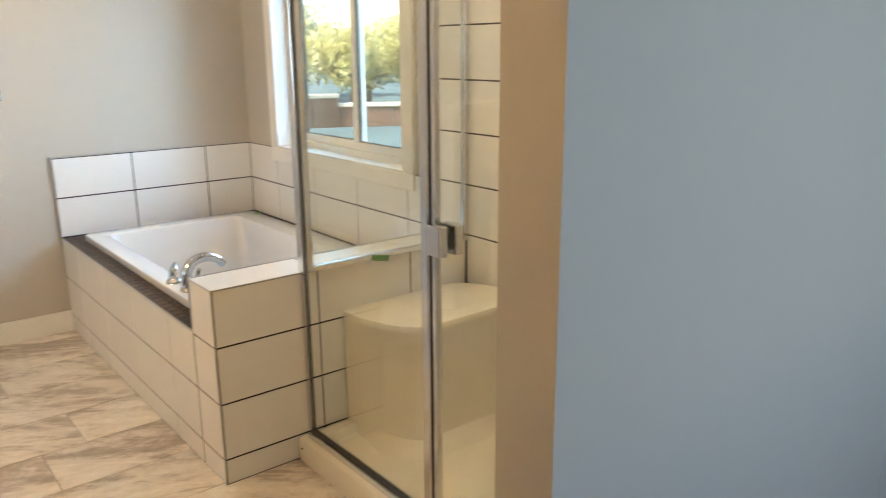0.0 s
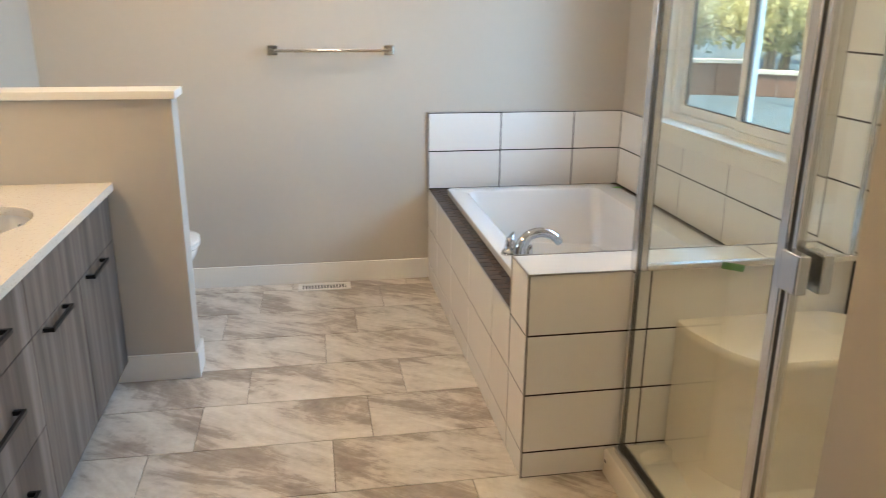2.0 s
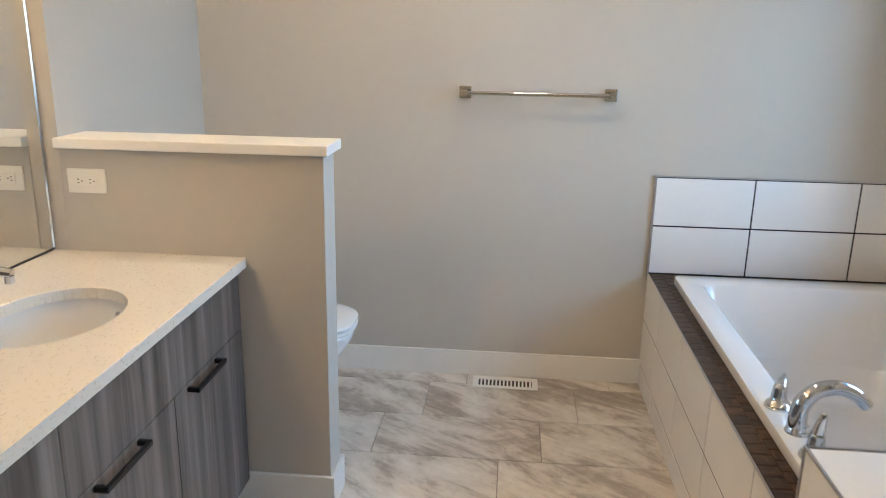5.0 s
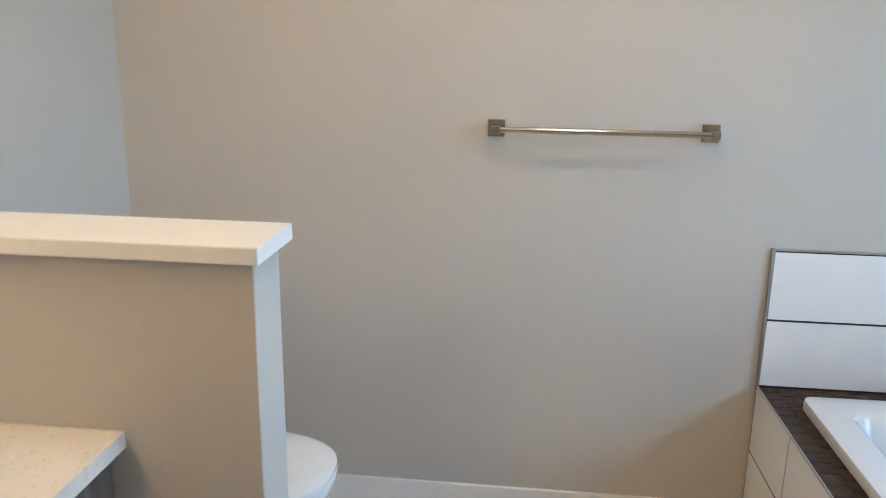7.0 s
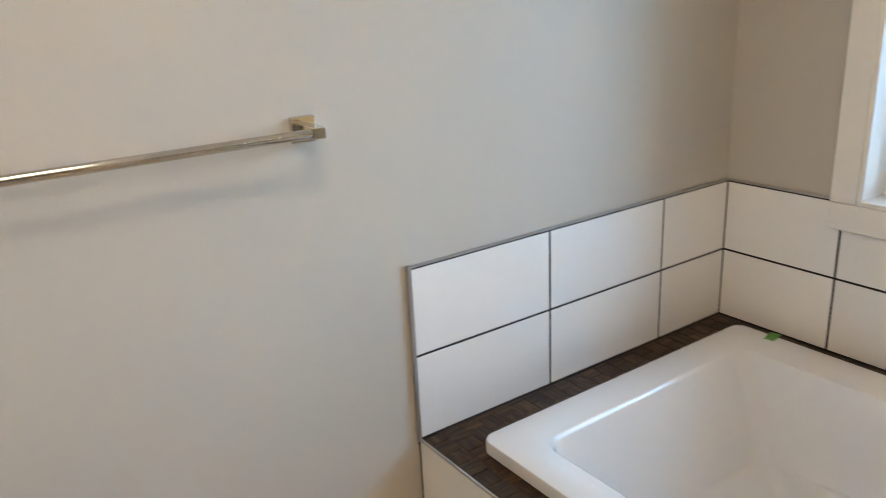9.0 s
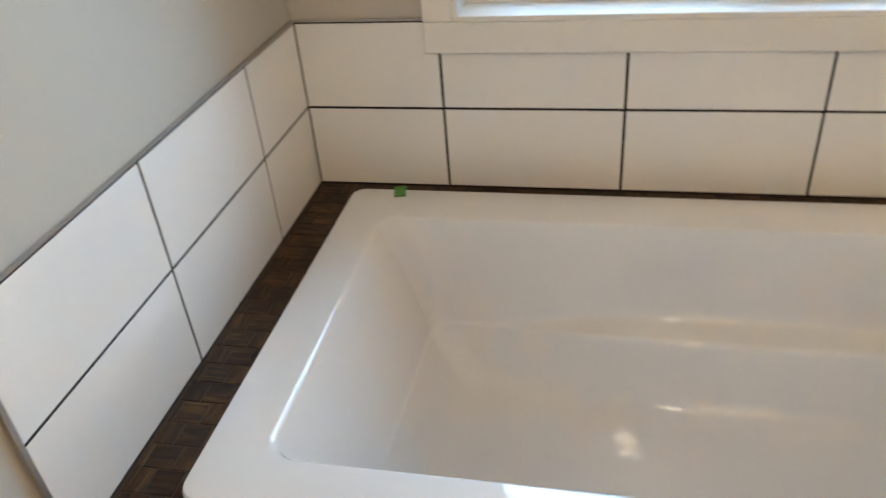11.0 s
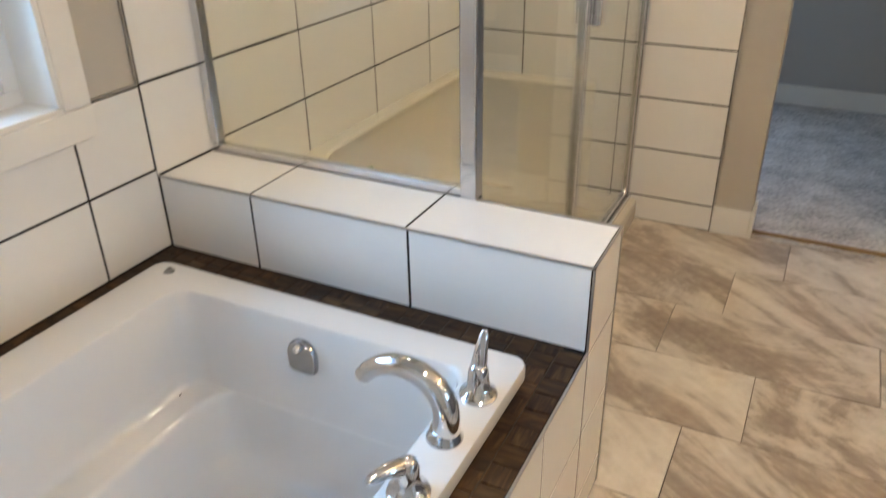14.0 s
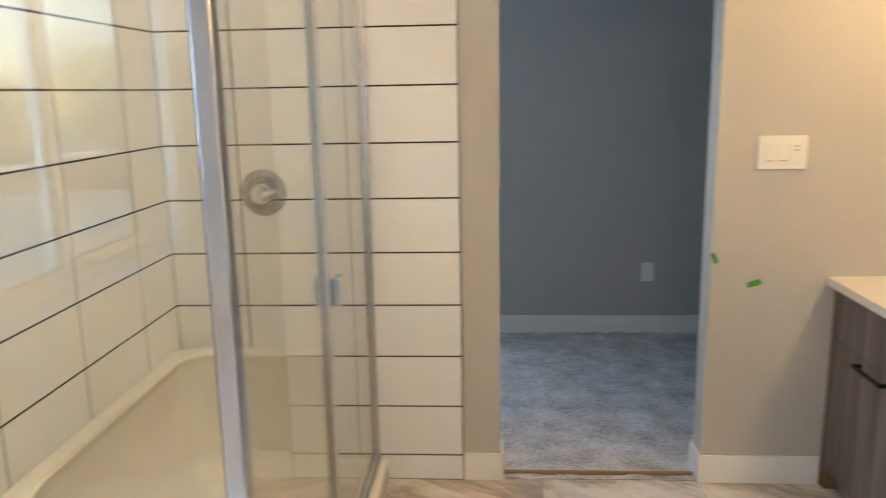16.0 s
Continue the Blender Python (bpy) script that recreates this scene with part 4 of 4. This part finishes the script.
def outlet(name, c, axis, w, h, rockers):
    """Wall plate facing along axis ('-y', '+y')."""
    s = -1 if axis == "-y" else 1
    o = thing(name, c, "white duplex power outlet plate on the wall" if not rockers else "white triple light switch plate on the wall", "outlet" if not rockers else "light switch")
    yb = lambda a, b: (min(c[1] + s * a, c[1] + s * b), max(c[1] + s * a, c[1] + s * b))
    p = yb(0.0, 0.006)
    part("plate", box(nb(), c[0] - w / 2, p[0], c[2] - h / 2, c[0] + w / 2, p[1], c[2] + h / 2, 0.002), PLASTIC, o)
    if rockers:
        for k in (-1, 0, 1):
            q = yb(0.006, 0.010)
            r = part("rocker", box(nb(), c[0] + k * 0.046 - 0.0165, q[0], c[2] - 0.033, c[0] + k * 0.046 + 0.0165, q[1], c[2] + 0.033, 0.002), PLASTIC, o)
            q = yb(0.0101, 0.0106)
            if k == -1:
                for dz in (0.018, 0.004):
                    part("button", box(nb(), c[0] + k * 0.046 - 0.006, q[0], c[2] + dz, c[0] + k * 0.046 + 0.006, q[1], c[2] + dz + 0.007), EDGE, r)
                continue
            part("mark", box(nb(), c[0] + k * 0.046 - 0.012, q[0], c[2] - 0.03, c[0] + k * 0.046 + 0.012, q[1], c[2] - 0.028), SLOT, r)
    else:
        lw, lh = (w * 0.6, h * 0.48) if w > h else (w * 0.48, h * 0.6)
        q = yb(0.006, 0.0085)
        r = part("socket_face", box(nb(), c[0] - lw / 2, q[0], c[2] - lh / 2, c[0] + lw / 2, q[1], c[2] + lh / 2, 0.001, 1), PLASTIC, o)
        q = yb(0.0086, 0.009)
        for k in (-1, 1):
            for dx, dz in ((-0.005, 0.005), (-0.005, -0.005), (0.006, 0)):
                a, b = (c[0] + k * lw * 0.26 + dx, c[2] + dz) if w > h else (c[0] + dz, c[2] + k * lh * 0.26 + dx)
                part("slot", box(nb(), a - 0.0025, q[0], b - 0.0014, a + 0.0025, q[1], b + 0.0014), SLOT, r)


outlet("outlet", (-1.805, PONY[1] - 0.0005, 1.026), "-y", 0.115, 0.072, False)
outlet("outlet", (-1.09, YB + 0.0005, 0.388), "+y", 0.075, 0.118, False)
outlet("light_switch", (-1.155, YS + 0.0005, 1.266), "+y", 0.168, 0.118, True)


# ---- toilet ----
def toilet():
    t = thing("toilet", (-1.45, 1.45, 0), "white porcelain toilet with closed lid behind the half wall", "toilet")
    cy = 1.46
    egg = lambda z, f, back, w: [(back + (f - back) * (0.5 - 0.5 * math.cos(math.pi * (k / 20 if k <= 20 else (40 - k) / 20))), cy + (1 if k <= 20 else -1) * w * math.sin(math.pi * (k / 20 if k <= 20 else (40 - k) / 20)) ** 0.75, z) for k in range(40)]
    bm = nb()
    loft(bm, [egg(0.0, -1.28, -1.8, 0.1), egg(0.04, -1.29, -1.8, 0.095), egg(0.18, -1.27, -1.8, 0.105), egg(0.28, -1.2, -1.8, 0.14), egg(0.35, -1.155, -1.72, 0.17), egg(0.375, -1.15, -1.7, 0.18), egg(0.385, -1.155, -1.7, 0.178)], True, True)
    part("bowl", bm, PORCELAIN, t, smooth=True)
    bm = nb()
    loft(bm, [egg(0.386, -1.145, -1.68, 0.182), egg(0.392, -1.138, -1.68, 0.187), egg(0.402, -1.138, -1.68, 0.187), egg(0.406, -1.144, -1.68, 0.182)], True, True)
    part("seat", bm, PORCELAIN, t, smooth=True)
    bm = nb()
    loft(bm, [egg(0.408, -1.146, -1.68, 0.181), egg(0.414, -1.137, -1.68, 0.188), egg(0.424, -1.139, -1.68, 0.186), egg(0.431, -1.155, -1.67, 0.172), egg(0.434, -1.2, -1.62, 0.13)], True, True)
    part("lid", bm, PORCELAIN, t, smooth=True)
    part("tank", box(nb(), XWC + 0.016, cy - 0.2, 0.37, XWC + 0.19, cy + 0.2, 0.72, 0.02, 3), PORCELAIN, t, smooth=True)
    part("tank_lid", box(nb(), XWC + 0.014, cy - 0.21, 0.721, XWC + 0.2, cy + 0.21, 0.755, 0.01, 3), PORCELAIN, t, smooth=True)


toilet()


# ---- green tape flags ----
def tape(m, w, h):
    bm = nb()
    bmesh.ops.create_grid(bm, x_segments=4, y_segments=2, size=0.5, matrix=Matrix.Diagonal((w, h, 1, 1)))
    for v in bm.verts:
        v.co.z += 0.0015 + 0.0015 * math.sin(v.co.x * 170 + v.co.y * 60)
    bmesh.ops.solidify(bm, geom=list(bm.faces), thickness=0.0006)
    ob = part("tape_flag", bm, TAPE)
    ob.matrix_world = m
    tagged(ob, "small torn piece of green painter's tape", "tape", "tape flags")


tape(pose(0.64, -0.0228, PT + 0.003, 90, 12, 0), 0.075, 0.022)
tape(pose(-1.087, YS + 0.0005, 0.79, 90, -18, 180), 0.052, 0.022)
tape(pose(-0.94, YS + 0.0005, 0.885, 90, 65, 180), 0.042, 0.018)
tape(pose(0.985, 1.718, RIM, 0, 0, 12), 0.055, 0.028)

# ---- outside ----
bm = nb()
bmesh.ops.create_grid(bm, x_segments=60, y_segments=60, size=400, matrix=Matrix.Translation((300, 0, -0.35)))
structure("ground", bm, GRAVEL, "blue-grey gravel yard outside the window", "ground")


def low_wall(x0, y0, x1, y1, z1, mat_, label):
    d = Vector((x1 - x0, y1 - y0, 0))
    L = d.length
    e = thing("retaining_wall", (x0, y0, -0.35), label, "garden wall")
    n = max(2, int(L / 0.6))
    ang = math.degrees(math.atan2(d.y, d.x))
    for k in range(n):
        p = part("panel", box(nb(), k * L / n, 0, -0.35, (k + 1) * L / n - 0.015, 0.15, z1, 0.01, 1), mat_)
        p.matrix_world = pose(x0, y0, 0, 0, 0, ang)
        p.parent = e
        p.matrix_parent_inverse = e.matrix_world.inverted()
    c = part("coping", box(nb(), 0, -0.04, z1, L, 0.2, z1 + 0.09, 0.01, 1), CONCRETE)
    c.matrix_world = pose(x0, y0, 0, 0, 0, ang)
    c.parent = e
    c.matrix_parent_inverse = e.matrix_world.inverted()


low_wall(4.0, 15.2, 8.7, 13.4, 0.33, TIMBER, "brown timber retaining wall with a pale coping")
low_wall(8.7, 13.45, 13.0, 10.6, 0.12, TIMBER, "lower brown timber retaining wall beside the yard")


def tree(x, y, h, spread, leaf, seed, count):
    rnd = random.Random(seed)
    t = thing("tree", (x, y, -0.35), "leafy yellow-green tree or low bush with a pale trunk" if leaf is LEAF else "dull green tree or low bush at the edge of the yard", "tree", "yard trees")
    bm = nb()
    sweep(bm, [(x, y, -0.4), (x + 0.1, y, h * 0.3), (x - 0.05, y + 0.1, h * 0.65), (x, y, h * 0.92)], [0.16, 0.12, 0.07, 0.02], 8)
    tips = []
    for k in range(14):
        a, z = rnd.uniform(0, 6.28), h * rnd.uniform(0.25, 0.8)
        r = spread * rnd.uniform(0.5, 1.0) * (1.1 - z / h * 0.6)
        tip = (x + r * math.cos(a), y + r * math.sin(a), z + r * 0.5)
        sweep(bm, [(x, y, z), ((x + tip[0]) / 2, (y + tip[1]) / 2, z + r * 0.3), tip], [0.05, 0.03, 0.01], 6)
        tips.append(tip)
    part("trunk", bm, BARK, t)
    vs, fs = [], []
    for k in range(count):
        c = Vector(rnd.choice(tips)).lerp(Vector((x, y, h * rnd.uniform(0.3, 0.95))), rnd.uniform(0, 0.8))
        c += Vector([rnd.gauss(0, spread * 0.16) for _ in range(3)])
        m = Euler([rnd.uniform(0, 6.28) for _ in range(3)]).to_matrix()
        s = rnd.uniform(0.06, 0.13)
        i = len(vs)
        vs += [c + m @ Vector(p) for p in ((-s, 0, 0), (0, -s * 0.5, 0.02), (s, 0, 0), (0, s * 0.5, 0.02))]
        fs.append((i, i + 1, i + 2, i + 3))
    me = bpy.data.meshes.new("crown")
    me.from_pydata(vs, [], fs)
    me.materials.append(leaf)
    c = new("crown", me)
    c.parent = t
    c.matrix_parent_inverse = t.matrix_world.inverted()


for i, (x, y, h, s, lf, n) in enumerate(((9.5, 19, 5.0, 2.2, LEAF, 5200), (12.5, 18, 4.2, 2.0, LEAF_DARK, 4200), (6.5, 21, 6.0, 2.6, LEAF_DARK, 5200), (16, 17, 5.2, 2.4, LEAF, 5000),
                                         (20, 14, 5.5, 2.6, LEAF_DARK, 5000), (24, 9, 5.5, 2.6, LEAF, 5000), (4, 25, 7, 3, LEAF_DARK, 5000), (13, 25, 7, 3.2, LEAF_DARK, 6000), (26, 2, 6, 2.8, LEAF_DARK, 5000), (8, 23, 5.5, 2.6, LEAF, 5200), (10.5, 22, 6, 2.8, LEAF_DARK, 5200), (17.5, 21, 6.5, 3, LEAF, 5200), (5, 19.5, 4, 1.8, LEAF, 4200), (24, -6, 6, 2.8, LEAF, 5000))):
    tree(x, y, h * 0.4, s * 0.8, lf, i + 3, n)
# row of low bushes behind the garden wall, shaped as small trees
for i in range(12):
    tree(3.5 + 1.75 * i, 18.6 - 0.75 * i + 0.5 * (i % 2), 1.55 + 0.3 * (i % 3), 1.4, LEAF if i % 3 else LEAF_DARK, 40 + i, 2600)

# ---- tiling, piece by piece ----
XT, YT = XE - 0.009, YS + 0.001
Z3 = [0.0, 0.0925, 0.295, 0.4955, PT - 0.001]
# partition: shower side, end, tub side, cap
lay_tiles(partition, (0.004, 0.009, 0), (1, 0, 0), (0, 0, 1), [0.0, 0.385, 0.79, 1.068], Z3)
lay_tiles(partition, (0.009, 0.189, 0), (0, -1, 0), (0, 0, 1), [0.0, 0.184], Z3)
lay_tiles(partition, (XE - 0.01, 0.186, 0), (-1, 0, 0), (0, 0, 1), [0.0, 0.273, 0.678, 1.068], [DECK, PT - 0.001])
lay_tiles(partition, (0.004, 0.004, 0.6845), (1, 0, 0), (0, 1, 0), [0.0, 0.398, 0.80, 1.068], [0.0, 0.187])
# platform front
lay_tiles(platform, (0.009, YN - 0.004, 0), (0, -1, 0), (0, 0, 1), [0.0, 0.299, 0.704, 1.109, 1.514, YN - 0.004 - 0.193], [0.0, 0.0925, 0.295, DECK - 0.002])
# tub surround
lay_tiles(wall_north, (0.0, YN - 0.001, 0), (1, 0, 0), (0, 0, 1), [0.002, 0.395, 0.803, XE - 0.0075], [DECK + 0.002, 0.7085, 0.912])
lay_tiles(wall_east, (XE - 0.001, YN - 0.01, 0), (0, -1, 0), (0, 0, 1), [-0.002, 0.331, 0.739, 1.147, 1.555, 1.755], [DECK + 0.002, 0.7085])
lay_tiles(wall_east, (XE - 0.001, YN - 0.01, 0), (0, -1, 0), (0, 0, 1), [-0.002, 0.331, 0.739, 1.147, 1.555, 1.751], [0.7085, 0.912])
# window wall beside and in the shower
lay_tiles(wall_east, (XE - 0.001, 0.197, 0), (0, -1, 0), (0, 0, 1), [0.0, 0.201], [PT] + ROWS[5:])
lay_tiles(wall_east, (XE - 0.001, -0.004, 0), (0, -1, 0), (0, 0, 1), [0.0, 0.405, 0.81, 1.215, 1.4885], ROWS[2:])
# valve wall
lay_tiles(wall_south, (-0.018, YS + 0.001, 0), (-1, 0, 0), (0, 0, 1), [-1.0935, -0.813, -0.408, 0.0], ROWS)
bm = nb()
box(bm, XE - 0.0075, YS + 0.002, 0.1, XE - 0.0002, 0.199, 2.33)
box(bm, XE - 0.0075, 0.199, 0.49, XE - 0.0002, WIN[0] - cw - 0.0005, 0.912)
box(bm, XE - 0.0075, WIN[0] - cw, 0.49, XE - 0.0002, WIN[1] + cw, 0.841)
box(bm, XE - 0.0075, WIN[1] + cw + 0.0005, 0.49, XE - 0.0002, YN - 0.001, 0.912)
part("grout_bed", bm, GROUT, wall_east)
part("grout_bed", box(nb(), -0.0185, YS + 0.0002, 0.0, XE - 0.002, YS + 0.0075, 2.33), GROUT, wall_south)
part("grout_bed", box(nb(), 0.0, YN - 0.0075, 0.49, XE - 0.002, YN - 0.0002, 0.912), GROUT, wall_north)

# floor tiles: rows of 12 x 24 inch, each row shifted
PITCH, LEN = 0.3055, 0.613
PHASE = (-0.13, -0.285, -0.437, -0.59, -0.285, -0.442, -0.585, -0.15, -0.30, -0.01, -0.16, -0.32, -0.47)
for r, ph in enumerate(PHASE):
    yt = 0.937 + PITCH * (4 - r)
    ya, yb = max(yt - PITCH, YS - 0.04), min(yt, YN)
    if yb - ya < 0.02:
        continue
    k0 = math.floor((-1.43 - ph) / LEN)
    us = [ph + LEN * k for k in range(k0, 6) if ph + LEN * k < 0.29] + [0.29]
    us = [-1.44] + [u for u in us if u > -1.40]
    if us[-1] - us[-2] < 0.03:
        us.pop(-2)
    if ya > 0.0:
        us = [u for u in us if u < -0.02] + [0.008]
    lay_tiles(floor, (0, 0, -0.006), (1, 0, 0), (0, 1, 0), us, [ya, yb], 0.006, 0.003, 0.0008, STONE)
    if yb > 1.05:
        lay_tiles(floor, (0, 0, -0.006), (1, 0, 0), (0, 1, 0), [XWC, -1.44], [ya, yb], 0.006, 0.003, 0.0008, STONE)

# deck mosaic: streaked squares whose grain turns from piece to piece, each row shifted
def lay_mosaic(x0, y0, x1, y1, step=0.049, gap=0.0022):
    nx = max(1, round((x1 - x0) / step))
    w = (x1 - x0) / nx
    for i in range(nx):
        y = y0 - step * (0.45 * (i % 2))
        k = 0
        while y < y1 - 0.004:
            ya, yb = max(y, y0), min(y + step, y1)
            if yb - ya > 0.005:
                ob = new("mosaic_piece", tile_mesh(w - gap, round(yb - ya - gap, 4), 0.006, 0.0008, MOSAIC[(i + k) % 2]))
                ob.matrix_world = Matrix.Translation((x0 + i * w + gap / 2, ya + gap / 2, 0.4972))
                ob.parent = deck
                ob.matrix_parent_inverse = deck.matrix_world.inverted()
            y += step
            k += 1


for a in ((0.006, 0.2, 0.104, YN - 0.012), (0.104, 0.198, XE - 0.011, 0.335), (0.104, 1.81, XE - 0.011, YN - 0.012), (0.98, 0.335, XE - 0.011, 1.81)):
    lay_mosaic(*a)
